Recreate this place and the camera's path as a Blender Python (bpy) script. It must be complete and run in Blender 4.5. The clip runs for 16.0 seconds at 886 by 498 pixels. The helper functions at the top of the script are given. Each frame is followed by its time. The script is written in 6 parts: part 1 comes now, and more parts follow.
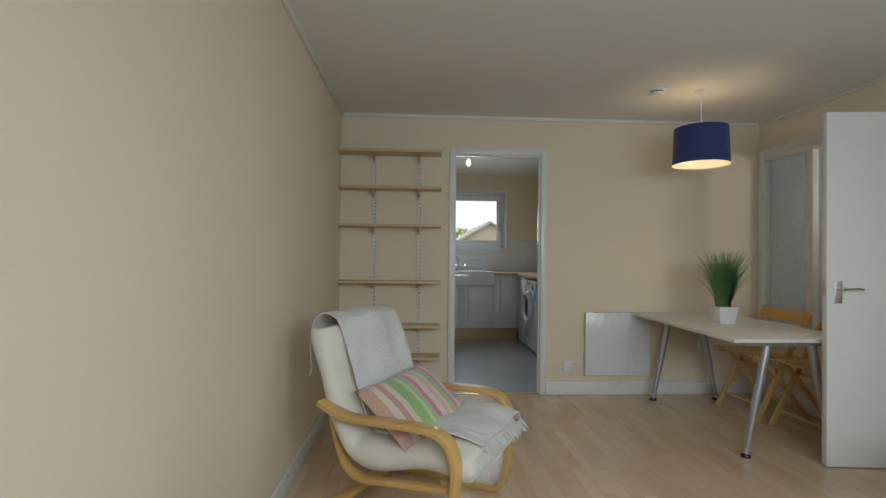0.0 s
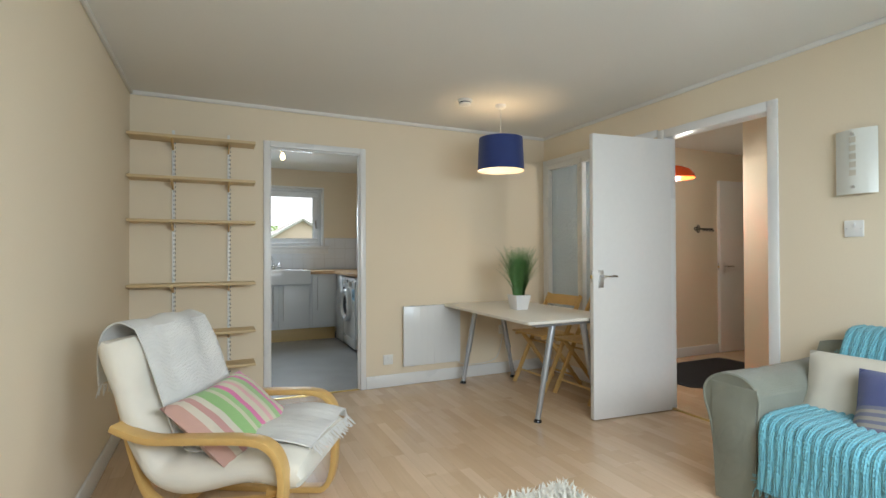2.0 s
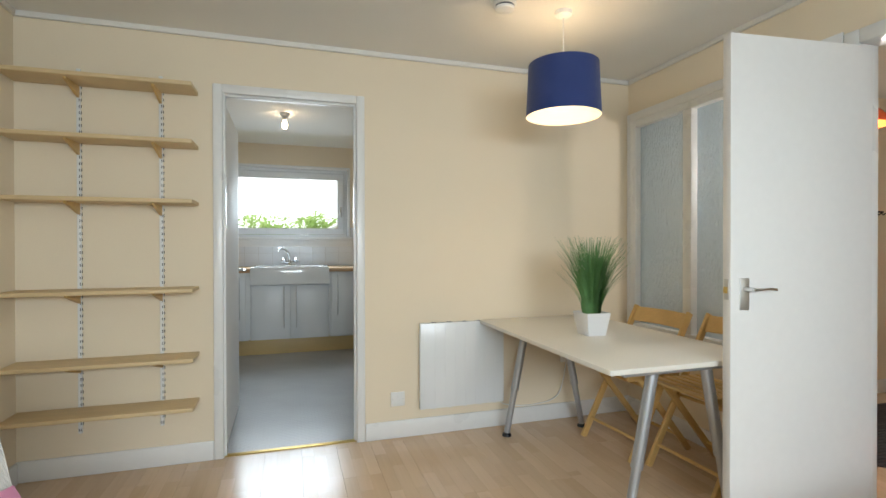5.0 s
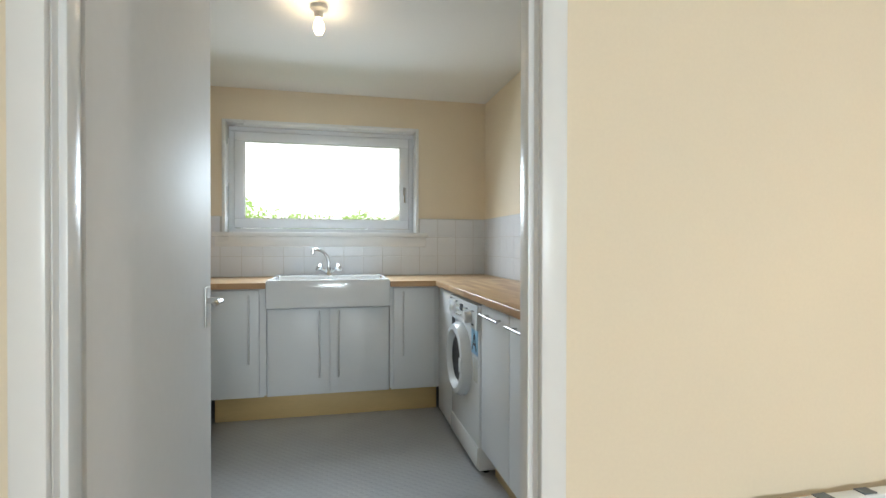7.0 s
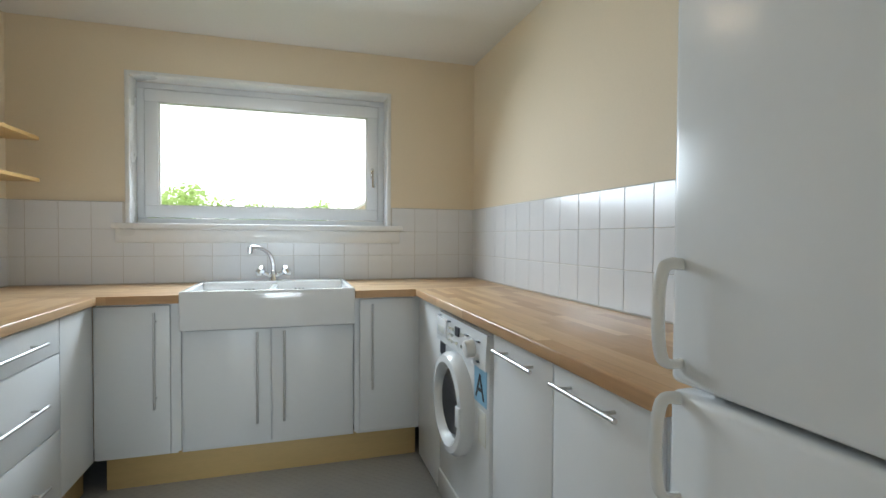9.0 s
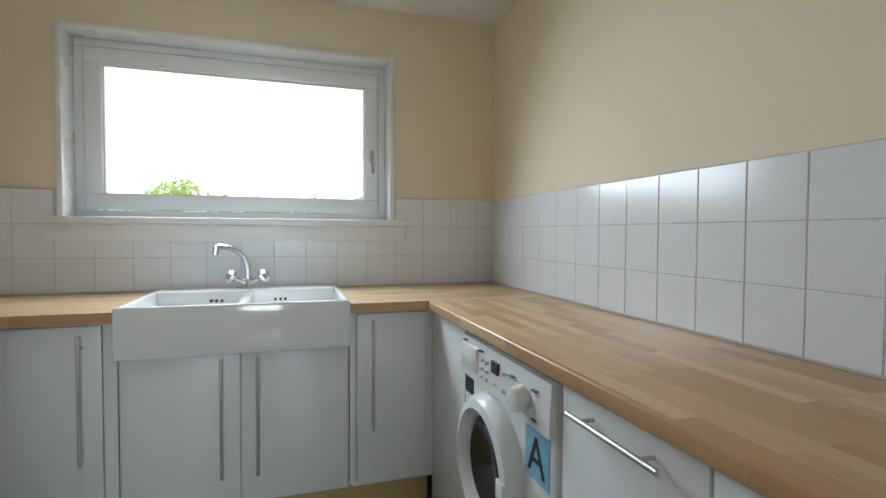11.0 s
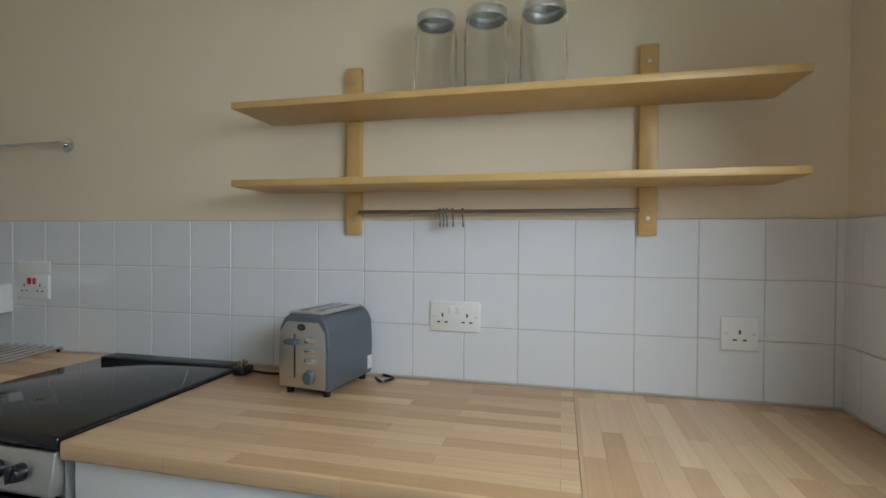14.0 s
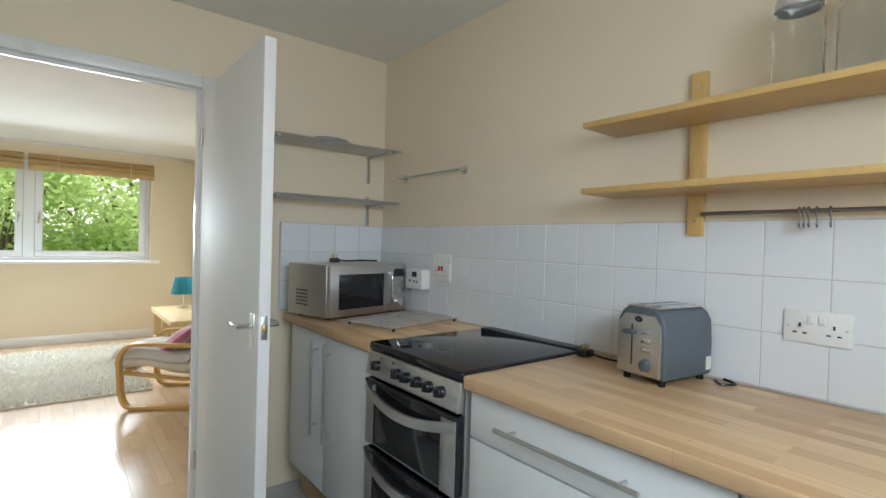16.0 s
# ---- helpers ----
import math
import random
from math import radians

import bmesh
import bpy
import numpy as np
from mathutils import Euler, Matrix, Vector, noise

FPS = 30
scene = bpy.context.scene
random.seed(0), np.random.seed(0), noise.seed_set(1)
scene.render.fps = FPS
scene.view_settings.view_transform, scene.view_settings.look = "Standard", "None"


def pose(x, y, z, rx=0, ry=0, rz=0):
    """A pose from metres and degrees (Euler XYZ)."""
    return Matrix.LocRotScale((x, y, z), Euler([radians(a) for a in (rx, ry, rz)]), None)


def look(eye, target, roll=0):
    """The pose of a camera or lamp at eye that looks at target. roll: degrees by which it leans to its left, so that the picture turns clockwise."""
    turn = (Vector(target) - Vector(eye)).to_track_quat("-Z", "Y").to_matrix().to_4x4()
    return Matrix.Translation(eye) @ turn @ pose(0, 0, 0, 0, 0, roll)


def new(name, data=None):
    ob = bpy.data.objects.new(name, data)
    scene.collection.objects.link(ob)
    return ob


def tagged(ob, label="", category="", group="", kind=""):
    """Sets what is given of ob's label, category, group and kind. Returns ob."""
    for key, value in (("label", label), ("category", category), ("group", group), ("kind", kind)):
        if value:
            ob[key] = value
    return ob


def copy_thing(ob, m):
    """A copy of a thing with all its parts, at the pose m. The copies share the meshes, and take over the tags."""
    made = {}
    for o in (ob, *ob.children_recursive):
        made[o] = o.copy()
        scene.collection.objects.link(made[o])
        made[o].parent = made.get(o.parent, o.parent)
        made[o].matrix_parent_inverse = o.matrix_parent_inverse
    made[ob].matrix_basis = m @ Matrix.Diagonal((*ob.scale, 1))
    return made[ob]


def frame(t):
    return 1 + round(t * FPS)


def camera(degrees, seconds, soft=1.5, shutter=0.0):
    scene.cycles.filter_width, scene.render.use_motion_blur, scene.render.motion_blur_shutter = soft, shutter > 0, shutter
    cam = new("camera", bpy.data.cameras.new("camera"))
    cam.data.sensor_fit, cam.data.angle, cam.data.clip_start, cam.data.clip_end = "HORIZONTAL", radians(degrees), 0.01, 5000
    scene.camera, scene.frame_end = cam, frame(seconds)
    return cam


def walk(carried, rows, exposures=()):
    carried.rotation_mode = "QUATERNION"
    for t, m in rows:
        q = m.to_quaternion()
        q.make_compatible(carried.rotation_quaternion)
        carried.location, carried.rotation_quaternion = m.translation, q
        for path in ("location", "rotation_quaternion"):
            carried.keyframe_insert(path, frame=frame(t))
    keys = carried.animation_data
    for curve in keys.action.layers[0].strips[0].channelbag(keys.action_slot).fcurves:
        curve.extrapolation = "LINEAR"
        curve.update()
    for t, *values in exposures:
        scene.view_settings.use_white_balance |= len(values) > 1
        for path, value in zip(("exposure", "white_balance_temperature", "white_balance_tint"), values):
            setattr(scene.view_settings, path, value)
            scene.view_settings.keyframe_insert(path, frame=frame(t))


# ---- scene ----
cam = camera(84.4, 16.0)

PATH = [
    (0, (0.613, -4.037, 1.157), (0.727, -2.041, 1.181), 0.6),
    (0.5, (0.586, -4.035, 1.148), (1.049, -2.089, 1.173), 0.2),
    (1, (0.571, -4.045, 1.136), (1.244, -2.162, 1.166), -0.0),
    (1.5, (0.556, -4.044, 1.153), (1.328, -2.2, 1.175), -0.1),
    (2, (0.557, -4.051, 1.155), (1.398, -2.237, 1.172), -0.2),
    (2.5, (0.569, -4.045, 1.157), (1.45, -2.249, 1.171), -0.3),
    (3, (0.596, -4.023, 1.161), (1.496, -2.237, 1.172), -0.3),
    (3.5, (0.707, -3.917, 1.158), (1.626, -2.14, 1.162), -0.3),
    (4, (0.955, -3.676, 1.159), (1.874, -1.9, 1.151), -0.4),
    (4.5, (1.198, -3.343, 1.139), (2.048, -1.533, 1.126), -0.4),
    (5, (1.293, -2.906, 1.161), (1.886, -0.996, 1.148), -0.1),
    (5.2, (1.299, -2.69, 1.162), (1.831, -0.762, 1.147), 0.1),
    (7.5, (1.345, -0.399, 1.169), (1.773, 1.555, 1.152), 0.1),
    (8, (1.384, -0.143, 1.178), (1.853, 1.801, 1.15), 0.2),
    (8.5, (1.392, -0.021, 1.188), (1.951, 1.899, 1.15), 0.4),
    (11, (1.466, 0.625, 1.198), (2.059, 2.534, 1.134), 0.3),
    (11.5, (1.477, 1.005, 1.171), (1.576, 3.001, 1.113), -0.1),
    (12, (1.469, 1.372, 1.161), (0.93, 3.297, 1.098), -0.3),
    (12.5, (1.459, 1.706, 1.193), (0.198, 3.256, 1.119), -0.7),
    (13, (1.371, 2.029, 1.236), (-0.404, 2.947, 1.175), -0.7),
    (13.5, (1.324, 2.28, 1.305), (-0.654, 2.571, 1.23), -0.3),
    (14, (1.307, 2.516, 1.32), (-0.637, 2.049, 1.291), 0.4),
    (14.5, (1.324, 2.559, 1.297), (-0.402, 1.549, 1.284), 0.6),
    (15, (1.38, 2.56, 1.301), (-0.104, 1.219, 1.285), 1.1),
    (15.5, (1.441, 2.592, 1.305), (0.117, 1.093, 1.282), 1.3),
    (16, (1.467, 2.603, 1.296), (0.224, 1.036, 1.273), 1.6),
]
walk(cam, [(t, look(eye, target, roll)) for t, eye, target, roll in PATH],
     [(0, -1.55), (0.5, -1.42), (1.5, -0.97), (2.5, -0.7), (3.5, -0.57), (5, -0.52), (7.5, -0.2), (8.5, -0.25), (11, -0.5), (12, -0.85), (13, -0.9), (14.5, -0.52), (16, -0.25)])

# ---- light ----
world = bpy.data.worlds.new("sky")
scene.world = world
world.use_nodes = True
wn = world.node_tree
sky = wn.nodes.new("ShaderNodeTexSky")
sky.sky_type = 'NISHITA'
sky.sun_disc = False
sky.sun_elevation = radians(54)
sky.sun_rotation = radians(98)
sky.air_density, sky.dust_density = 1.0, 4.0
cloud = wn.nodes.new("ShaderNodeTexNoise")
cloud.inputs["Scale"].default_value, cloud.inputs["Detail"].default_value = 2.5, 5.0
veil = wn.nodes.new("ShaderNodeMapRange")
veil.inputs[3].default_value, veil.inputs[4].default_value = 0.80, 0.97
wn.links.new(cloud.outputs[0], veil.inputs[0])
over = wn.nodes.new("ShaderNodeMix")
over.data_type = 'RGBA'
over.inputs[7].default_value = (23.0, 23.8, 24.6, 1.0)
wn.links.new(veil.outputs[0], over.inputs[0])
wn.links.new(sky.outputs[0], over.inputs[6])
wn.links.new(over.outputs[2], wn.nodes["Background"].inputs[0])
wn.nodes["Background"].inputs[1].default_value = 0.15


def lamp(name, kind, m, power, colour=(1, 1, 1), size=1.0, size_y=None, radius=0.05):
    d = bpy.data.lights.new(name, kind)
    d.energy, d.color = power, colour
    if kind == 'AREA':
        d.shape, d.size, d.size_y = 'RECTANGLE', size, size_y or size
        d.spread = radians(150)
    elif kind == 'SUN':
        d.angle = size
    else:
        d.shadow_soft_size = radius
    ob = new(name, d)
    ob.matrix_world = m
    return ob


lamp("sun", 'SUN', look((20, -3, 28), (0, 0, 0)), 4.5, (1.0, 0.96, 0.9), radians(12))
lamp("south_window_daylight", 'AREA', look((1.75, -4.50, 1.54), (1.75, -2.0, -0.05)), 94, (0.77, 0.89, 1.0), 2.2, 0.6)
lamp("kitchen_window_daylight", 'AREA', look((1.235, 3.20, 1.68), (1.235, 1.2, 0.75)), 25, (0.72, 0.87, 1.0), 1.2, 0.45)
lamp("pendant_bulb_light", 'POINT', pose(2.575, -0.78, 1.93), 15, (1.0, 0.72, 0.42), radius=0.04)
lamp("kitchen_bulb_light", 'POINT', pose(1.24, 1.75, 2.25), 26, (1.0, 0.78, 0.52), radius=0.03)
# point fill added below the hall pendant to brighten the hall
lamp("hall_fill", 'POINT', pose(4.20, -1.03, 1.72), 26, (1.0, 0.95, 0.88), radius=0.05)


# ---- materials ----
def nodes_of(name):
    m = bpy.data.materials.new(name)
    m.use_nodes = True
    nt = m.node_tree
    return m, nt, nt.nodes["Principled BSDF"]


def node(nt, kind, **sockets):
    n = nt.nodes.new(kind)
    for k, v in sockets.items():
        n.inputs[k.replace("_", " ")].default_value = v
    return n


def plain(name, colour, rough=0.5, metal=0.0, var=0.06, scale=6.0, grain=60.0, bump=0.05, coat=0.0, stretch=(1, 1, 1), rvar=0.025, spec=0.5):
    """A surface with colour variation and relief at a coarse and a fine scale."""
    m, nt, b = nodes_of(name)
    tc = nt.nodes.new("ShaderNodeTexCoord")
    mp = node(nt, "ShaderNodeMapping")
    mp.inputs["Scale"].default_value = stretch
    nt.links.new(tc.outputs["Object"], mp.inputs["Vector"])
    n1 = node(nt, "ShaderNodeTexNoise", Scale=scale, Detail=4.0)
    n2 = node(nt, "ShaderNodeTexNoise", Scale=grain, Detail=5.0)
    for n in (n1, n2):
        nt.links.new(mp.outputs[0], n.inputs["Vector"])
    add = node(nt, "ShaderNodeMath")
    nt.links.new(n1.outputs[0], add.inputs[0])
    nt.links.new(n2.outputs[0], add.inputs[1])
    half = node(nt, "ShaderNodeMapRange")
    half.inputs[1].default_value, half.inputs[2].default_value = 0.6, 1.4
    half.inputs[3].default_value, half.inputs[4].default_value = 1 - var, 1 + var
    nt.links.new(add.outputs[0], half.inputs[0])
    sc = node(nt, "ShaderNodeVectorMath")
    sc.operation = 'SCALE'
    sc.inputs[0].default_value = colour
    nt.links.new(half.outputs[0], sc.inputs["Scale"])
    nt.links.new(sc.outputs[0], b.inputs["Base Color"])
    rr = node(nt, "ShaderNodeMapRange")
    rr.inputs[3].default_value, rr.inputs[4].default_value = max(0.02, rough - rvar), min(1, rough + rvar)
    nt.links.new(n1.outputs[0], rr.inputs[0])
    nt.links.new(rr.outputs[0], b.inputs["Roughness"])
    b.inputs["Metallic"].default_value = metal
    b.inputs["Coat Weight"].default_value = coat
    b.inputs["Coat Roughness"].default_value = 0.1
    b.inputs["Specular IOR Level"].default_value = spec
    if bump:
        bp = node(nt, "ShaderNodeBump", Strength=bump, Distance=0.003)
        nt.links.new(n2.outputs[0], bp.inputs["Height"])
        nt.links.new(bp.outputs[0], b.inputs["Normal"])
    return m


def staves(name, c1, c2, length, width, turn, rough, gap=0.0006, grain=(2, 60, 60), coat=0.0, jitter=False, seam=0.6, amp=0.15):
    """Glued wooden staves: each its own tone, with grain along its length."""
    m, nt, b = nodes_of(name)
    tc = nt.nodes.new("ShaderNodeTexCoord")
    src = tc.outputs["Object"]
    if jitter:
        oi = nt.nodes.new("ShaderNodeObjectInfo")
        ml = node(nt, "ShaderNodeVectorMath")
        ml.operation = 'MULTIPLY_ADD'
        ml.inputs[1].default_value = (13.7, 0.0, 0.0) if turn == 0 else (0.0, 13.7, 0.0)
        nt.links.new(oi.outputs["Random"], ml.inputs[0])
        nt.links.new(src, ml.inputs[2])
        src = ml.outputs[0]
    mp = node(nt, "ShaderNodeMapping")
    mp.inputs["Rotation"].default_value = (0, 0, radians(turn))
    nt.links.new(src, mp.inputs["Vector"])
    br = node(nt, "ShaderNodeTexBrick", Scale=1.0, Mortar_Size=gap, Bias=0.0, Brick_Width=length, Row_Height=width)
    br.offset, br.offset_frequency = 0.37, 2
    br.inputs["Color1"].default_value = (*c1, 1)
    br.inputs["Color2"].default_value = (*c2, 1)
    br.inputs["Mortar"].default_value = (*[v * seam for v in c1], 1)
    nt.links.new(mp.outputs[0], br.inputs["Vector"])
    mg = node(nt, "ShaderNodeMapping")
    mg.inputs["Scale"].default_value = grain
    nt.links.new(mp.outputs[0], mg.inputs["Vector"])
    gn = node(nt, "ShaderNodeTexNoise", Scale=1.0, Detail=6.0, Roughness=0.6)
    nt.links.new(mg.outputs[0], gn.inputs["Vector"])
    big = node(nt, "ShaderNodeTexNoise", Scale=1.3, Detail=2.0)
    nt.links.new(mp.outputs[0], big.inputs["Vector"])
    ad = node(nt, "ShaderNodeMath")
    nt.links.new(gn.outputs[0], ad.inputs[0])
    nt.links.new(big.outputs[0], ad.inputs[1])
    mr = node(nt, "ShaderNodeMapRange")
    mr.inputs[1].default_value, mr.inputs[2].default_value = 0.6, 1.4
    mr.inputs[3].default_value, mr.inputs[4].default_value = 1 - amp, 1 + amp
    nt.links.new(ad.outputs[0], mr.inputs[0])
    sc = node(nt, "ShaderNodeVectorMath")
    sc.operation = 'SCALE'
    nt.links.new(br.outputs["Color"], sc.inputs[0])
    nt.links.new(mr.outputs[0], sc.inputs["Scale"])
    nt.links.new(sc.outputs[0], b.inputs["Base Color"])
    rr = node(nt, "ShaderNodeMapRange")
    rr.inputs[3].default_value, rr.inputs[4].default_value = rough - 0.02, rough + 0.04
    nt.links.new(gn.outputs[0], rr.inputs[0])
    nt.links.new(rr.outputs[0], b.inputs["Roughness"])
    b.inputs["Coat Weight"].default_value = coat
    b.inputs["Coat Roughness"].default_value = 0.15
    bp = node(nt, "ShaderNodeBump", Strength=0.012, Distance=0.001)
    nt.links.new(gn.outputs[0], bp.inputs["Height"])
    nt.links.new(bp.outputs[0], b.inputs["Normal"])
    return m


def woven(name, colour, pitch=0.004, rough=0.9, bump=0.5, stripes=None, axis="X", var=0.08):
    """Cloth with a crossed weave; stripes: colour stops across one axis."""
    m, nt, b = nodes_of(name)
    tc = nt.nodes.new("ShaderNodeTexCoord")
    hs = []
    for ax in ("X", "Y"):
        wv = node(nt, "ShaderNodeTexWave", Scale=0.31 / pitch, Distortion=1.5, Detail=1.0)
        wv.bands_direction = ax
        nt.links.new(tc.outputs["Object"], wv.inputs["Vector"])
        hs.append(wv)
    ad = node(nt, "ShaderNodeMath")
    nt.links.new(hs[0].outputs["Fac"], ad.inputs[0])
    nt.links.new(hs[1].outputs["Fac"], ad.inputs[1])
    nz = node(nt, "ShaderNodeTexNoise", Scale=5.0, Detail=5.0)
    nt.links.new(tc.outputs["Object"], nz.inputs["Vector"])
    mr = node(nt, "ShaderNodeMapRange")
    mr.inputs[1].default_value, mr.inputs[2].default_value = 0.3, 0.7
    mr.inputs[3].default_value, mr.inputs[4].default_value = 1 - var, 1 + var
    nt.links.new(nz.outputs[0], mr.inputs[0])
    sc = node(nt, "ShaderNodeVectorMath")
    sc.operation = 'SCALE'
    sc.inputs[0].default_value = colour
    if stripes:
        sep = nt.nodes.new("ShaderNodeSeparateXYZ")
        nt.links.new(tc.outputs["Object"], sep.inputs[0])
        sh = node(nt, "ShaderNodeMapRange")
        sh.inputs[1].default_value, sh.inputs[2].default_value = -0.25, 0.25
        nt.links.new(sep.outputs[axis], sh.inputs[0])
        cr = nt.nodes.new("ShaderNodeValToRGB")
        cr.color_ramp.interpolation = 'CONSTANT'
        el = cr.color_ramp.elements
        for i, (p, c) in enumerate(stripes):
            e = el[i] if i < 2 else el.new(p)
            e.position, e.color = p, (*c, 1)
        nt.links.new(sh.outputs[0], cr.inputs[0])
        nt.links.new(cr.outputs[0], sc.inputs[0])
    nt.links.new(mr.outputs[0], sc.inputs["Scale"])
    nt.links.new(sc.outputs[0], b.inputs["Base Color"])
    b.inputs["Roughness"].default_value = rough
    b.inputs["Sheen Weight"].default_value = 0.2
    bp = node(nt, "ShaderNodeBump", Strength=bump, Distance=pitch * 0.4)
    nt.links.new(ad.outputs[0], bp.inputs["Height"])
    nt.links.new(bp.outputs[0], b.inputs["Normal"])
    return m


def glass(name, colour=(1, 1, 1), rough=0.0, bump=0.0, scale=30.0, ior=1.45, stretch=0.15):
    m, nt, b = nodes_of(name)
    b.inputs["Base Color"].default_value = (*colour, 1)
    b.inputs["Transmission Weight"].default_value = 1.0
    b.inputs["Roughness"].default_value = rough
    b.inputs["IOR"].default_value = ior
    if bump:
        tc = nt.nodes.new("ShaderNodeTexCoord")
        mp = node(nt, "ShaderNodeMapping")
        mp.inputs["Scale"].default_value = (1, 1, stretch)
        nz = node(nt, "ShaderNodeTexNoise", Scale=scale, Detail=3.0)
        nt.links.new(tc.outputs["Object"], mp.inputs["Vector"])
        nt.links.new(mp.outputs[0], nz.inputs["Vector"])
        bp = node(nt, "ShaderNodeBump", Strength=bump, Distance=0.01)
        nt.links.new(nz.outputs[0], bp.inputs["Height"])
        nt.links.new(bp.outputs[0], b.inputs["Normal"])
    return m


def glowing(name, colour, power):
    m, nt, b = nodes_of(name)
    b.inputs["Base Color"].default_value = (*colour, 1)
    b.inputs["Emission Color"].default_value = (*colour, 1)
    b.inputs["Emission Strength"].default_value = power
    return m


CREAM = plain("cream_wall_paint", (0.815, 0.706, 0.54), 0.75, var=0.025, scale=1.5, grain=140, bump=0.06)
CEIL = plain("white_ceiling_paint", (0.79, 0.77, 0.73), 0.85, var=0.02, scale=1.2, grain=90, bump=0.08)
GLOSS = plain("white_gloss_paint", (0.80, 0.80, 0.79), 0.28, var=0.02, scale=3, grain=25, bump=0.02)
DOORW = plain("white_eggshell_door_paint", (0.79, 0.775, 0.755), 0.6, spec=0.3, var=0.02, scale=2, grain=30, bump=0.02)
FLOORM = staves("beech_laminate_floor", (0.60, 0.43, 0.28), (0.70, 0.525, 0.365), 0.42, 0.0645, 90, 0.21, gap=0.0004, grain=(2.5, 45, 45), jitter=True, seam=0.85, amp=0.08)
TOPX = staves("oiled_beech_worktop", (0.51, 0.30, 0.15), (0.73, 0.52, 0.31), 0.36, 0.042, 0, 0.30, gap=0.0004, grain=(5, 110, 110), seam=0.85)
TOPY = staves("oiled_beech_worktop_turned", (0.51, 0.30, 0.15), (0.73, 0.52, 0.31), 0.36, 0.042, 90, 0.30, gap=0.0004, grain=(5, 110, 110), seam=0.85)
PINE = plain("pale_pine_shelf_wood", (0.66, 0.50, 0.28), 0.5, var=0.10, scale=3, grain=22, bump=0.06, stretch=(1, 9, 9))
BEECH = plain("lacquered_beech_wood", (0.62, 0.40, 0.15), 0.38, var=0.09, scale=4, grain=26, bump=0.04, stretch=(3, 3, 3))
BIRCH = plain("bent_birch_veneer", (0.64, 0.40, 0.14), 0.36, var=0.08, scale=5, grain=30, bump=0.04)
LACK = plain("birch_effect_table_foil", (0.70, 0.52, 0.29), 0.4, var=0.07, scale=3, grain=24, bump=0.02, stretch=(1, 7, 7))
PLINTH = plain("beech_foil_plinth", (0.62, 0.44, 0.20), 0.42, var=0.06, scale=3, grain=24, bump=0.02, stretch=(1, 1, 8))
UNIT = plain("white_satin_unit_foil", (0.80, 0.81, 0.81), 0.32, var=0.012, scale=3, grain=40, bump=0.01)
TILE = plain("white_glazed_tile", (0.76, 0.775, 0.80), 0.17, var=0.015, scale=9, grain=14, bump=0.05, rvar=0.03)
GROUT = plain("pale_tile_grout", (0.56, 0.54, 0.51), 0.85, var=0.06, scale=8, grain=120, bump=0.1)
CERAM = plain("white_glazed_ceramic", (0.82, 0.82, 0.81), 0.09, var=0.01, scale=5, grain=10, bump=0.01, rvar=0.02)
GUNM = plain("dark_brushed_steel", (0.26, 0.25, 0.24), 0.35, 1.0, var=0.06, bump=0.02)
ALU = plain("satin_aluminium", (0.78, 0.78, 0.77), 0.38, 1.0, var=0.03, bump=0.01)
STEEL = plain("brushed_steel", (0.61, 0.605, 0.595), 0.36, 1.0, var=0.05, scale=6, grain=70, bump=0.03, stretch=(1, 14, 14))
CHROME = plain("polished_chrome", (0.72, 0.73, 0.75), 0.10, 1.0, var=0.02, bump=0, rvar=0.04)
SILVER = plain("silver_lacquered_steel", (0.45, 0.47, 0.50), 0.36, 0.7, var=0.03, bump=0.01)
BLACKP = plain("black_plastic", (0.014, 0.014, 0.016), 0.22, var=0.1, bump=0.02)
BLACKG = plain("black_ceramic_glass", (0.012, 0.012, 0.014), 0.06, var=0.05, bump=0, rvar=0.02)
GREYP = plain("slate_grey_plastic", (0.085, 0.105, 0.125), 0.40, var=0.05, bump=0.02)
WHITEP = plain("white_plastic", (0.80, 0.80, 0.78), 0.30, var=0.01, bump=0)
APPL = plain("white_enamelled_appliance", (0.80, 0.82, 0.83), 0.22, var=0.01, scale=2, bump=0.01)
TABLE = plain("off_white_table_laminate", (0.78, 0.74, 0.66), 0.30, var=0.015, scale=3, bump=0.01)
GOLD = plain("worn_brass_strip", (0.62, 0.45, 0.16), 0.32, 1.0, var=0.12, bump=0.03)
UPVC = plain("white_upvc", (0.82, 0.84, 0.86), 0.25, var=0.01, bump=0)
CLEAR = glass("window_glass", (1, 1, 1), 0.0, ior=1.1)
JAR = glass("jar_glass", (0.99, 1.0, 0.99), 0.0, ior=1.26)
OBSC = glass("reeded_obscure_glass", (0.70, 0.80, 0.88), 0.20, bump=1.0, scale=70, stretch=0.4)
OBSC.node_tree.nodes["Principled BSDF"].inputs["Transmission Weight"].default_value = 0.25
FROST = plain("frosted_white_glass", (0.72, 0.73, 0.68), 0.22, var=0.02, bump=0)
REDGL = plain("orange_red_glass", (0.80, 0.10, 0.02), 0.15, var=0.05, bump=0)
BULB = glowing("lit_bulb", (1.0, 0.75, 0.42), 12.0)
SHADEIN = plain("white_shade_lining", (0.82, 0.78, 0.70), 0.8, var=0.02, bump=0.02)
NAVY = woven("navy_blue_shade_cloth", (0.018, 0.040, 0.17), 0.002, 0.8, 0.2)
TEALSH = woven("teal_pleated_shade_cloth", (0.02, 0.22, 0.30), 0.003, 0.8, 0.2)
COTTON = woven("cream_cotton_cover", (0.76, 0.715, 0.62), 0.003, 0.9, 0.25)
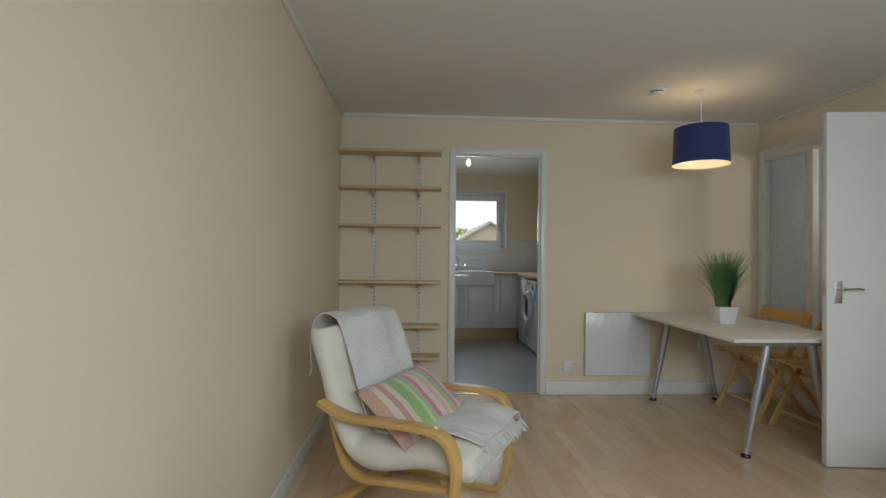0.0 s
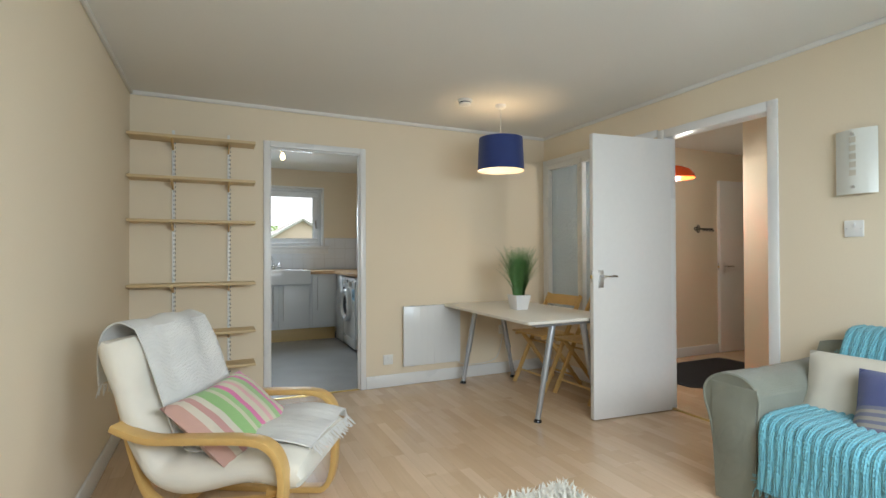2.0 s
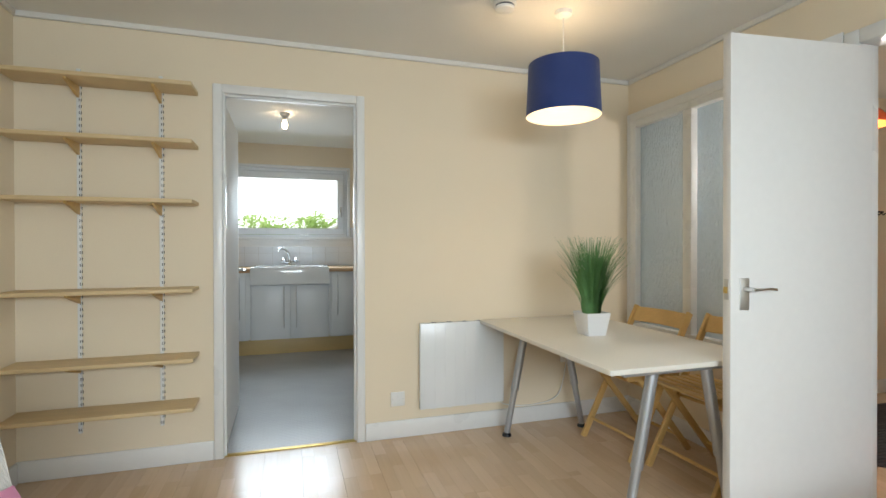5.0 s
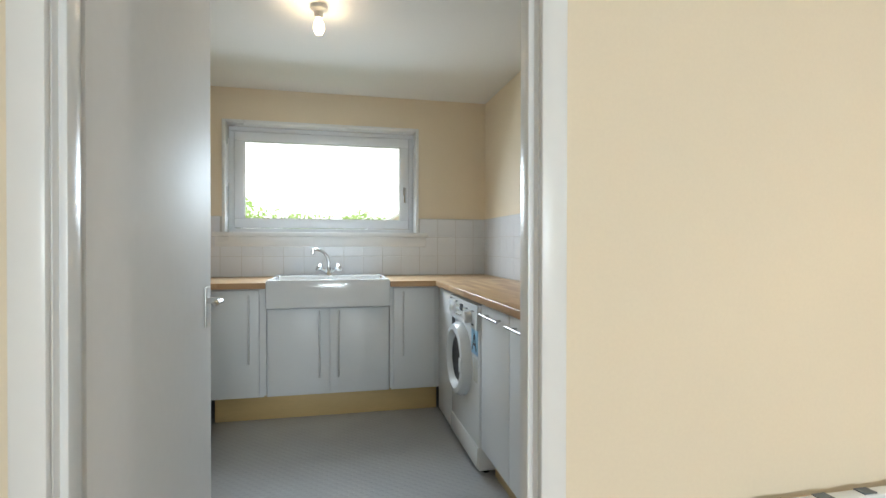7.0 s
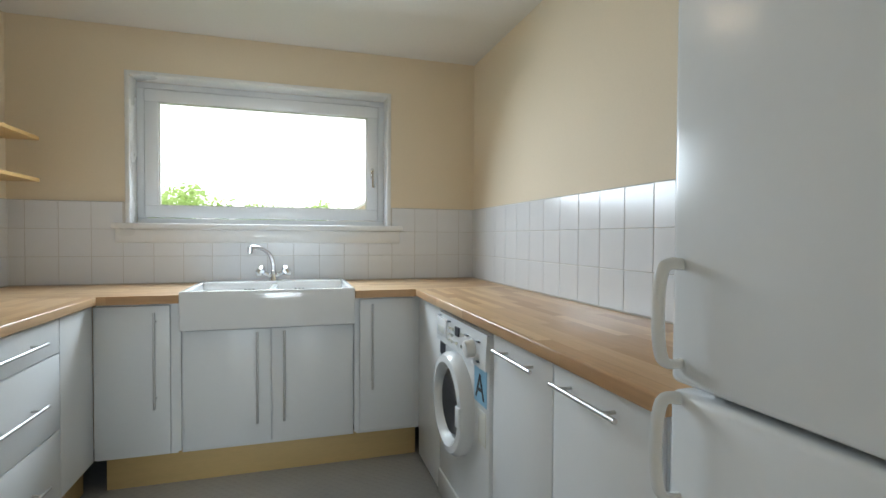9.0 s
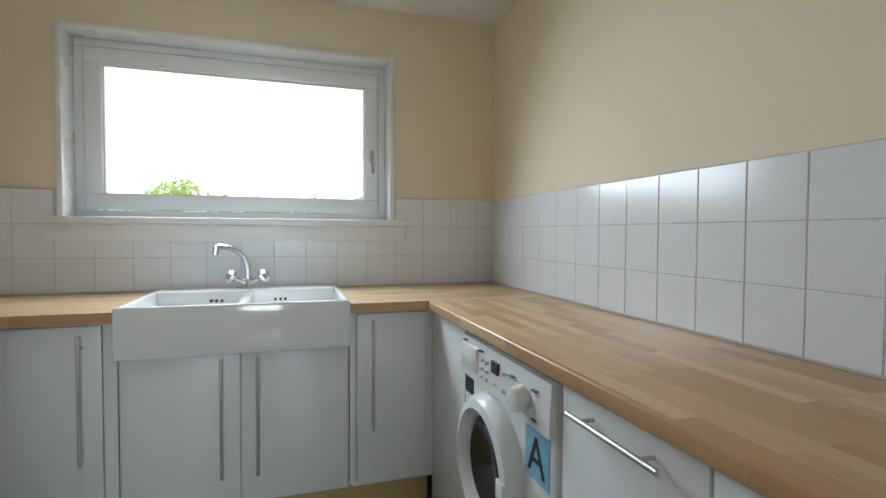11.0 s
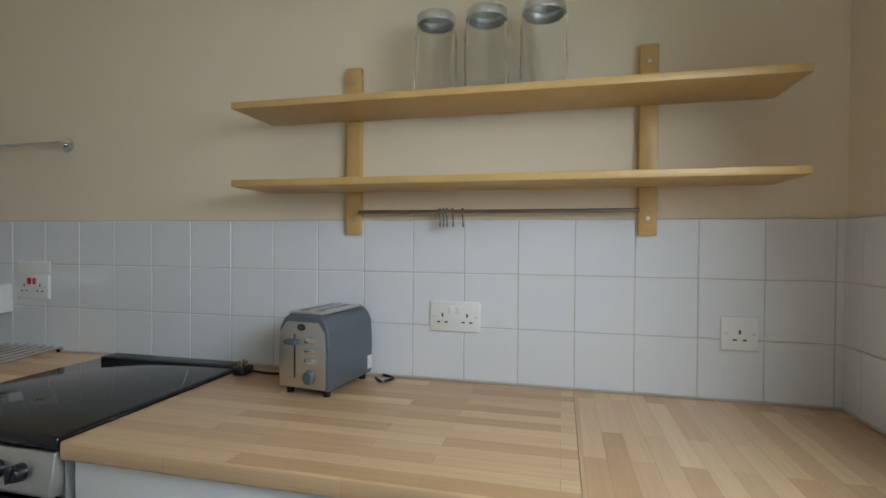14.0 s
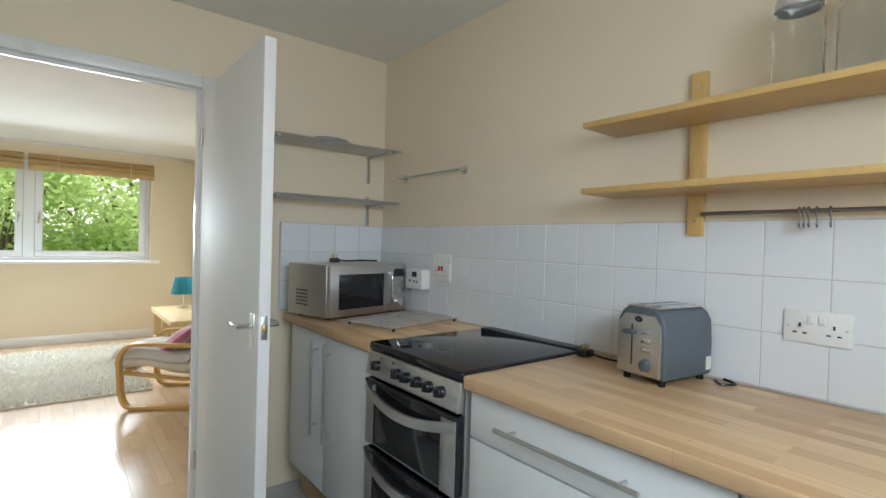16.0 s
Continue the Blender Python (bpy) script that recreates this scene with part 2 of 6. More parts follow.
THROW = woven("white_cotton_throw", (0.78, 0.77, 0.74), 0.006, 0.95, 0.6)
OLIVE = woven("sage_green_slipcover", (0.22, 0.228, 0.182), 0.005, 0.85, 0.5, var=0.12)
TEAL = woven("turquoise_waffle_throw", (0.15, 0.42, 0.50), 0.009, 0.95, 0.8)
BEIGE = woven("natural_linen_cushion", (0.56, 0.52, 0.43), 0.003, 0.9, 0.4)
STRIPE = woven("striped_cushion_cotton", (0.6, 0.6, 0.5), 0.004, 0.9, 0.3, axis="X", stripes=[
    (0.0, (0.55, 0.33, 0.27)), (0.07, (0.62, 0.55, 0.45)), (0.13, (0.55, 0.30, 0.27)), (0.19, (0.62, 0.58, 0.47)), (0.25, (0.30, 0.50, 0.20)),
    (0.36, (0.60, 0.60, 0.42)), (0.41, (0.34, 0.55, 0.24)), (0.47, (0.70, 0.20, 0.38)), (0.53, (0.66, 0.60, 0.46)), (0.60, (0.72, 0.42, 0.42)),
    (0.65, (0.62, 0.60, 0.44)), (0.70, (0.36, 0.55, 0.25)), (0.78, (0.72, 0.22, 0.40)), (0.84, (0.60, 0.62, 0.42)), (0.92, (0.70, 0.25, 0.42))])
DENIM = woven("navy_and_beige_cushion_weave", (0.1, 0.12, 0.25), 0.004, 0.9, 0.5, axis="Y", stripes=[
    (0.16 + 0.03 * k, (0.30, 0.27, 0.23) if k % 2 else (0.15, 0.15, 0.21)) for k in range(11)] + [(0.49, (0.065, 0.08, 0.20))])
WOOL = plain("cream_shaggy_wool", (0.82, 0.79, 0.71), 0.95, var=0.14, scale=20, grain=120, bump=0.5)
MATM = plain("charcoal_ribbed_doormat", (0.045, 0.045, 0.05), 0.9, var=0.2, scale=10, grain=200, bump=0.5)
GRASSM = plain("green_artificial_grass", (0.10, 0.23, 0.07), 0.5, var=0.3, scale=14, grain=60, bump=0)
POT = plain("white_square_pot", (0.78, 0.77, 0.76), 0.30, var=0.015, bump=0.01)
BAMBOO = plain("bamboo_slat_blind", (0.47, 0.31, 0.13), 0.6, var=0.16, scale=12, grain=60, bump=0.1, stretch=(1, 1, 12))
IRON = plain("black_cast_iron", (0.02, 0.02, 0.02), 0.55, 0.4, var=0.2, bump=0.1)
RED = plain("red_rocker_switch", (0.55, 0.02, 0.03), 0.3, bump=0)
BLUE = plain("pale_blue_energy_label", (0.25, 0.50, 0.68), 0.4, bump=0)
INK = plain("dark_ink", (0.03, 0.03, 0.04), 0.5, bump=0)
LEAF = plain("summer_foliage", (0.27, 0.40, 0.14), 0.6, var=0.45, scale=2.5, grain=30, bump=0)
BARK = plain("grey_bark", (0.12, 0.09, 0.06), 0.9, var=0.2, bump=0.3)
LAWN = plain("lawn_grass", (0.08, 0.13, 0.03), 0.9, var=0.3, scale=1.0, grain=20, bump=0.2)
RENDERM = plain("buff_rendered_wall", (0.68, 0.58, 0.46), 0.9, var=0.08, scale=1.0, grain=30, bump=0.1)
ROOF = plain("grey_concrete_roof_tile", (0.46, 0.42, 0.40), 0.85, var=0.2, scale=2, grain=20, bump=0.2)


def vinyl():
    m, nt, b = nodes_of("grey_studded_vinyl_floor")
    tc = nt.nodes.new("ShaderNodeTexCoord")
    mp = node(nt, "ShaderNodeMapping")
    mp.inputs["Rotation"].default_value = (0, 0, radians(45))
    nt.links.new(tc.outputs["Object"], mp.inputs["Vector"])
    vo = node(nt, "ShaderNodeTexVoronoi", Scale=30.0, Randomness=0.0)
    nt.links.new(mp.outputs[0], vo.inputs["Vector"])
    mr = node(nt, "ShaderNodeMapRange")
    mr.inputs[1].default_value, mr.inputs[2].default_value = 0.28, 0.36
    mr.inputs[3].default_value, mr.inputs[4].default_value = 1.0, 0.0
    nt.links.new(vo.outputs["Distance"], mr.inputs[0])
    nz = node(nt, "ShaderNodeTexNoise", Scale=3.0, Detail=6.0)
    nt.links.new(tc.outputs["Object"], nz.inputs["Vector"])
    r2 = node(nt, "ShaderNodeMapRange")
    r2.inputs[3].default_value, r2.inputs[4].default_value = 0.86, 1.14
    nt.links.new(nz.outputs[0], r2.inputs[0])
    sc = node(nt, "ShaderNodeVectorMath")
    sc.operation = 'SCALE'
    sc.inputs[0].default_value = (0.41, 0.415, 0.42)
    nt.links.new(r2.outputs[0], sc.inputs["Scale"])
    nt.links.new(sc.outputs[0], b.inputs["Base Color"])
    b.inputs["Roughness"].default_value = 0.24
    bp = node(nt, "ShaderNodeBump", Strength=0.5, Distance=0.0012)
    nt.links.new(mr.outputs[0], bp.inputs["Height"])
    nt.links.new(bp.outputs[0], b.inputs["Normal"])
    return m


VINYL = vinyl()


def translucent(m, colour, share):
    """Lets light through thin leaves."""
    nt = m.node_tree
    tr = nt.nodes.new("ShaderNodeBsdfTranslucent")
    tr.inputs["Color"].default_value = (*colour, 1)
    mx = nt.nodes.new("ShaderNodeMixShader")
    mx.inputs[0].default_value = share
    nt.links.new(nt.nodes["Principled BSDF"].outputs[0], mx.inputs[1])
    nt.links.new(tr.outputs[0], mx.inputs[2])
    nt.links.new(mx.outputs[0], nt.nodes["Material Output"].inputs[0])


translucent(LEAF, (0.58, 0.70, 0.30), 0.6)
translucent(TEALSH, (0.05, 0.35, 0.45), 0.35)


# ---- mesh helpers ----
def thing(name, label, category, at=(0, 0, 0), turn=0.0, group="", kind=""):
    ob = new(name)
    ob.empty_display_size = 0.05
    ob.matrix_world = pose(*at, 0, 0, turn)
    return tagged(ob, label, category, group, kind)


def part(name, bm, material, parent=None, label="", bevel=0.0, smooth=False, segments=2):
    """One bmesh as one mesh object under a thing or a part, in the parent's own coordinates."""
    if bevel:
        bmesh.ops.remove_doubles(bm, verts=bm.verts, dist=1e-5)
        ed = [e for e in bm.edges if len(e.link_faces) == 2 and e.calc_face_angle(0) > 0.5]
        bmesh.ops.bevel(bm, geom=ed, offset=bevel, segments=segments, affect='EDGES', profile=0.5, clamp_overlap=True)
    me = bpy.data.meshes.new(name)
    bm.to_mesh(me)
    bm.free()
    me.materials.append(material)
    if smooth or bevel:
        me.polygons.foreach_set("use_smooth", [True] * len(me.polygons))
        me.set_sharp_from_angle(angle=radians(40))
    ob = new(name, me)
    ob.parent = parent
    if label:
        ob["label"] = label
    return ob


def bx(x0, x1, y0, y1, z0, z1, bm=None):
    bm = bm or bmesh.new()
    v = [bm.verts.new((x, y, z)) for x in (x0, x1) for y in (y0, y1) for z in (z0, z1)]
    for f in ((0, 1, 3, 2), (4, 6, 7, 5), (0, 4, 5, 1), (2, 3, 7, 6), (0, 2, 6, 4), (1, 5, 7, 3)):
        bm.faces.new([v[i] for i in f])
    return bm


def cyl(p0, p1, r0, r1=None, n=16, bm=None):
    bm = bm or bmesh.new()
    p0, p1 = Vector(p0), Vector(p1)
    d = p1 - p0
    m = Matrix.Translation((p0 + p1) / 2) @ d.to_track_quat('Z', 'Y').to_matrix().to_4x4()
    bmesh.ops.create_cone(bm, cap_ends=True, segments=n, radius1=r0, radius2=r0 if r1 is None else r1, depth=d.length, matrix=m)
    return bm


def lathe(profile, n=28, at=(0, 0, 0), bm=None):
    bm = bm or bmesh.new()
    rings = []
    for r, z in profile:
        rings.append([bm.verts.new((at[0] + r * math.cos(2 * math.pi * i / n), at[1] + r * math.sin(2 * math.pi * i / n), at[2] + z)) for i in range(n)])
    for a, b in zip(rings, rings[1:]):
        for i in range(n):
            bm.faces.new((a[i], a[(i + 1) % n], b[(i + 1) % n], b[i]))
    return bm


def curved(pts, steps=6):
    """A smooth line through control points."""
    pts = [Vector(p) for p in pts]
    out = []
    for i in range(len(pts) - 1):
        a, b, c, d = pts[max(i - 1, 0)], pts[i], pts[i + 1], pts[min(i + 2, len(pts) - 1)]
        for k in range(steps):
            t = k / steps
            out.append(0.5 * ((2 * b) + (c - a) * t + (2 * a - 5 * b + 4 * c - d) * t * t + (3 * b - a - 3 * c + d) * t ** 3))
    out.append(pts[-1])
    return out


def sweep(pts, section, bm=None, side=None):
    """A closed section (u, v) carried along a line; side: the fixed direction of u."""
    bm = bm or bmesh.new()
    pts = [Vector(p) for p in pts]
    rings = []
    prev = None
    for i, p in enumerate(pts):
        d = (pts[min(i + 1, len(pts) - 1)] - pts[max(i - 1, 0)]).normalized()
        if side is not None:
            u = Vector(side)
        else:
            u = prev - d * prev.dot(d) if prev is not None else d.orthogonal()
            u.normalize()
            prev = u
        w = d.cross(u).normalized()
        rings.append([bm.verts.new(p + u * a + w * b) for a, b in section])
    n = len(section)
    for a, b in zip(rings, rings[1:]):
        for i in range(n):
            bm.faces.new((a[i], a[(i + 1) % n], b[(i + 1) % n], b[i]))
    bm.faces.new(rings[0][::-1])
    bm.faces.new(rings[-1])
    bmesh.ops.recalc_face_normals(bm, faces=bm.faces)
    return bm


def ring(r, n=8):
    return [(r * math.cos(2 * math.pi * i / n), r * math.sin(2 * math.pi * i / n)) for i in range(n)]


def rect(w, t):
    return [(-w / 2, -t / 2), (w / 2, -t / 2), (w / 2, t / 2), (-w / 2, t / 2)]


def sheet(f, nu, nv, thick=0.0, bm=None):
    """A surface f(u, v), u and v from 0 to 1; thick: closed with a back side that far along -normal (roughly down)."""
    bm = bm or bmesh.new()
    g = [[bm.verts.new(f(i / nu, j / nv)) for j in range(nv + 1)] for i in range(nu + 1)]
    for i in range(nu):
        for j in range(nv):
            bm.faces.new((g[i][j], g[i + 1][j], g[i + 1][j + 1], g[i][j + 1]))
    if thick:
        bm.normal_update()
        back = [[bm.verts.new(v.co - v.normal * thick) for v in row] for row in g]
        for i in range(nu):
            for j in range(nv):
                bm.faces.new((back[i][j], back[i][j + 1], back[i + 1][j + 1], back[i + 1][j]))
        rim = [(i, 0) for i in range(nu)] + [(nu, j) for j in range(nv)] + [(i, nv) for i in range(nu, 0, -1)] + [(0, j) for j in range(nv, 0, -1)]
        for (a, b), (c, d) in zip(rim, rim[1:] + rim[:1]):
            bm.faces.new((g[a][b], back[a][b], back[c][d], g[c][d]))
        bmesh.ops.recalc_face_normals(bm, faces=bm.faces)
    return bm


def pillow(w, d, t, n=16, seed=1, lump=0.01):
    """A stuffed cushion, w along x, d along y, swelling along z."""
    bm = bmesh.new()
    for s in (1, -1):
        def f(u, v, s=s):
            a, b = 2 * u - 1, 2 * v - 1
            h = ((1 - abs(a) ** 2.6) * (1 - abs(b) ** 2.6)) ** 0.5
            pinch = 1 - 0.06 * (1 - abs(a * b))
            k = lump * noise.noise(Vector((a * 2, b * 2, seed * 3.1 + s)))
            return (a * w / 2 * pinch, b * d / 2 * pinch, s * t / 2 * h + k * h)
        sheet(f, n, n, bm=bm)
    bmesh.ops.remove_doubles(bm, verts=bm.verts, dist=1e-4)
    bmesh.ops.recalc_face_normals(bm, faces=bm.faces)
    return bm


def wall_boxes(axis, c0, c1, a0, a1, z1, holes):
    """A wall between c0 and c1 across and a0 and a1 along, cut by holes (from, to, sill, head)."""
    bm = bmesh.new()

    def put(p, q, lo, hi):
        if q - p > 1e-4 and hi - lo > 1e-4:
            bx(*((p, q, c0, c1) if axis == "x" else (c0, c1, p, q)), lo, hi, bm)
    at = a0
    for p, q, lo, hi in sorted(holes):
        put(at, p, 0, z1)
        put(p, q, 0, lo)
        put(p, q, hi, z1)
        at = q
    put(at, a1, 0, z1)
    return bm


def structure(name, bm, material, label="", bevel=0.0):
    return tagged(part(name, bm, material, None, label, bevel), label, name.split("_")[0], kind="structure")


# ---- the shell ----
H = 2.312                      # ceilings
KL, KR, KB, KF = -0.07, 2.56, 3.19, 0.075   # kitchen walls
LR, LS = 3.565, -4.60          # living room: east and south walls
OX0, OX1 = 0.937, 1.660        # kitchen doorway
TOP, TT = 0.92, 1.383          # worktop height, tiles' upper edge

structure("wall_north", wall_boxes("x", 0.0, KF, -0.2, LR + 0.1, 2.45, [(OX0 - 0.03, OX1 + 0.03, 0, 2.03)]), CREAM, "cream painted wall between living room and kitchen")
structure("wall_west", wall_boxes("y", -0.2, 0.0, LS - 0.25, -0.001, 2.45, []), CREAM, "plain cream painted living room wall")
structure("wall_south", wall_boxes("x", LS - 0.25, LS, 0.0, LR + 0.1, 2.45, [(0.52, 2.98, 0.97, 2.12)]), CREAM, "cream painted wall with a wide window")
structure("wall_east", wall_boxes("y", LR, LR + 0.1, LS, -0.001, 2.45, [(-2.235, -1.455, 0, 2.02), (-1.36, -0.03, 0.58, 2.02)]), CREAM, "cream painted wall with a doorway and a glazed screen")
kw = structure("wall_kitchen_west", wall_boxes("y", KL - 0.2, KL, KF, KB + 0.2, 2.45, []), CREAM, "cream kitchen wall tiled above the worktop")
kn = structure("wall_kitchen_north", wall_boxes("x", KB, KB + 0.26, KL, KR, 2.45, [(0.505, 1.965, 1.265, 2.098)]), CREAM, "cream kitchen wall with a window above the sink")
ke = structure("wall_kitchen_east", wall_boxes("y", KR, KR + 0.2, KF, KB + 0.2, 2.45, []), CREAM, "cream kitchen wall tiled above the worktop")
structure("ceiling", bx(-0.2, LR + 0.1, LS - 0.25, KF - 0.001, H, H + 0.1), CEIL, "white painted living room ceiling")
structure("ceiling_kitchen", bx(KL - 0.2, KR + 0.2, KF, KB + 0.26, H + 0.05, H + 0.15), CEIL, "white painted kitchen ceiling")
structure("ceiling_hall", bx(LR + 0.1, 7.2, -4.6, 0.4, H, H + 0.1), CEIL, "white painted hall ceiling")
structure("floor_base", bx(-0.2, 7.2, LS - 0.25, 0.05, -0.15, -0.0125), GROUT, "screed under the boards")
structure("floor_kitchen", bx(KL - 0.2, KR + 0.2, 0.0505, KB + 0.26, -0.15, 0.0), VINYL, "grey studded vinyl kitchen floor")
structure("wall_hall_north", bx(LR + 0.1, 7.2, -0.26, -0.10, 0, 2.45), CREAM, "cream hall wall")
structure("wall_hall_corner", bx(4.62, 7.2, -4.6, -1.36, 0, 2.45), CREAM, "cream hall wall corner")
structure("wall_hall_end", bx(7.2, 7.3, -4.6, 0.4, 0, 2.45), CREAM, "cream hall end wall")
structure("wall_hall_south", bx(LR + 0.1, 4.62, -4.7, -4.6, 0, 2.45), CREAM, "cream hall wall")


def skirting(name, x0, x1, y0, y1):
    structure(name, bx(x0, x1, y0, y1, 0.0, 0.105), GLOSS, "white gloss skirting board", 0.006)


skirting("baseboard_west", 0.0, 0.016, LS, -0.017)
skirting("baseboard_north_1", 0.0, 0.888, -0.016, 0.0)
skirting("baseboard_north_2", 1.71, LR, -0.016, 0.0)
skirting("baseboard_east_1", LR - 0.016, LR, -1.36, -0.017)
skirting("baseboard_east_2", LR - 0.016, LR, LS, -2.30)
skirting("baseboard_south", 0.017, LR - 0.017, LS, LS + 0.016)
skirting("baseboard_hall_1", LR + 0.101, 7.19, -0.276, -0.26)
skirting("baseboard_hall_2", 4.604, 4.62, -4.6, -1.344)
skirting("baseboard_hall_3", 4.62, 7.19, -1.36, -1.344)


for nm, box in (("cornice_north", (0, LR, -0.022, 0)), ("cornice_west", (0, 0.022, LS, -0.0225)), ("cornice_east", (LR - 0.022, LR, LS, -0.0225)), ("cornice_south", (0.023, LR - 0.023, LS, LS + 0.022))):
    structure(nm, bx(*box, H - 0.028, H + 0.002), CEIL, "narrow white ceiling cornice", 0.007)


def architrave(name, axis, a0, a1, head, face, out, width=0.062):
    """A door's casing on one wall face: two sides and a head. out: thickness, with its sign."""
    t = thing(name, "white gloss painted door casing", "door frame", kind="structure")
    lo, hi = sorted((face, face + out))
    for p, q, z0, z1, nm in ((a0 - width, a0, 0, head + width, "side_casing"), (a1, a1 + width, 0, head + width, "side_casing"), (a0, a1, head, head + width, "head_casing")):
        part(nm, bx(*((p, q, lo, hi) if axis == "x" else (lo, hi, p, q)), z0, z1), GLOSS, t, bevel=0.006)
    return t


t = architrave("trim_kitchen_door", "x", OX0, OX1, 1.995, 0.0, -0.016, 0.048)
for p, q, z0, z1, nm in ((OX0 - 0.03, OX0 + 0.001, 0, 2.03, "jamb"), (OX1 - 0.001, OX1 + 0.03, 0, 2.03, "jamb"), (OX0, OX1, 1.996, 2.03, "head_jamb")):
    part(nm, bx(p, q, -0.001, KF + 0.001, z0, z1), GLOSS, t, bevel=0.002)
for p, q, z0, z1, nm in ((OX0, OX0 + 0.012, 0, 1.996, "door_stop"), (OX1 - 0.012, OX1, 0, 1.996, "door_stop"), (OX0 + 0.012, OX1 - 0.012, 1.984, 1.996, "door_stop")):
    part(nm, bx(p, q, 0.015, 0.052, z0, z1), GLOSS, t, bevel=0.002)
part("strike_plate", bx(OX1 - 0.003, OX1 - 0.0005, 0.054, 0.072, 0.96, 1.05), STEEL, t)
architrave("trim_kitchen_door_inside", "x", OX0, OX1, 1.995, KF, 0.012, 0.056)
t = architrave("trim_living_door", "y", -2.215, -1.475, 2.0, LR, -0.016, 0.062)
for p, q, z0, z1, nm in ((-2.235, -2.214, 0, 2.02, "jamb"), (-1.476, -1.455, 0, 2.02, "jamb"), (-2.214, -1.476, 2.0, 2.02, "head_jamb")):
    part(nm, bx(LR - 0.001, LR + 0.101, p, q, z0, z1), GLOSS, t, bevel=0.002)
tagged(part("threshold_strip", bx(OX0, OX1, 0.012, 0.045, -0.001, 0.006), GOLD, None, "", 0.002), "worn brass threshold strip at the kitchen door", "threshold strip", kind="structure")
tagged(part("threshold_strip", bx(LR + 0.035, LR + 0.07, -2.214, -1.476, -0.001, 0.006), GOLD, None, "", 0.002), "worn brass threshold strip at the hall door", "threshold strip", kind="structure")

# glazed screen beside the living room door
t = thing("window_hall_screen", "fixed white framed screen of obscure reeded glass", "glazed screen", kind="structure")
y0, y1 = -1.36, -0.03
for p, q, z0, z1, nm in ((y0, y0 + 0.055, 0.58, 2.02, "stile"), (y1 - 0.055, y1, 0.58, 2.02, "stile"), (y0 + 0.055, y1 - 0.055, 1.975, 2.02, "top_rail"), (y0 + 0.055, y1 - 0.055, 0.58, 0.63, "bottom_rail"), (-0.578, -0.512, 0.63, 1.975, "mullion"), (-1.02, -0.96, 0.63, 1.975, "mullion")):
    part(nm, bx(LR - 0.012, LR + 0.09, p, q, z0, z1), GLOSS, t, bevel=0.004)
for p, q in ((-0.512, -0.085), (-0.96, -0.578), (-1.305, -1.02)):
    part("pane", bx(LR + 0.035, LR + 0.041, p, q, 0.63, 1.975), OBSC, t).visible_shadow = False
for p, q, z0, z1, nm in ((y1, y1 + 0.028, 0.5, 2.075, "side_casing"), (y0 - 0.05, y1, 2.02, 2.075, "head_casing")):
    part(nm, bx(LR - 0.015, LR, p, q, z0, z1), GLOSS, t, bevel=0.004)


# ---- doors ----
def lever_set(parent, x, y, z, side, way):
    """A lever handle on a back plate. side: the face's normal along y; way: the lever points along x."""
    plate = part("back_plate", bx(x - 0.021, x + 0.021, *sorted((y, y + side * 0.004)), z - 0.062, z + 0.062), ALU, parent, "satin steel lever handle plate", 0.0015)
    bm = cyl((x, y + side * 0.002, z + 0.02), (x, y + side * 0.05, z + 0.02), 0.010)
    sweep(curved([(x, y + side * 0.048, z + 0.02), (x + way * 0.03, y + side * 0.052, z + 0.021), (x + way * 0.068, y + side * 0.05, z + 0.022), (x + way * 0.102, y + side * 0.046, z + 0.018)]), [(a, b * 0.6) for a, b in ring(0.008, 10)], bm)
    part("lever", bm, CHROME, plate, "", smooth=True)


def door_leaf(name, label, at, turn, width, height=1.978, lever_way=-1):
    """A flush leaf hinged at the origin, running along x, its thickness along +y."""
    d = thing(name, label, "door", at, turn, kind="structure")
    leaf = part("leaf", bx(0, width, 0, 0.04, 0.006, height), DOORW, d, bevel=0.002)
    lever_set(d, width - 0.06, 0.0, 0.972, -1, lever_way)
    lever_set(d, width - 0.06, 0.04, 0.972, 1, lever_way)
    part("latch_plate", bx(width - 0.0005, width + 0.0015, 0.009, 0.031, 0.95, 1.03), STEEL, d, bevel=0.0005)
    part("latch_bolt", bx(width + 0.0015, width + 0.009, 0.013, 0.027, 0.975, 1.0), GOLD, d, bevel=0.001)
    for z in (0.2, 1.72):
        part("hinge", cyl((-0.004, -0.004, z), (-0.004, -0.004, z + 0.085), 0.006), STEEL, d)
    return d


door_leaf("door_living", "flush white painted door standing open into the room", (3.58, -1.47, 0), 174.2, 0.675)
door_leaf("door_kitchen", "flush white painted door standing open into the kitchen", (0.935, 0.10, 0), 90.6, 0.83, lever_way=-1)
door_leaf("door_hall", "flush white hall door standing ajar", (6.43, -0.30, 0), 176, 0.62)


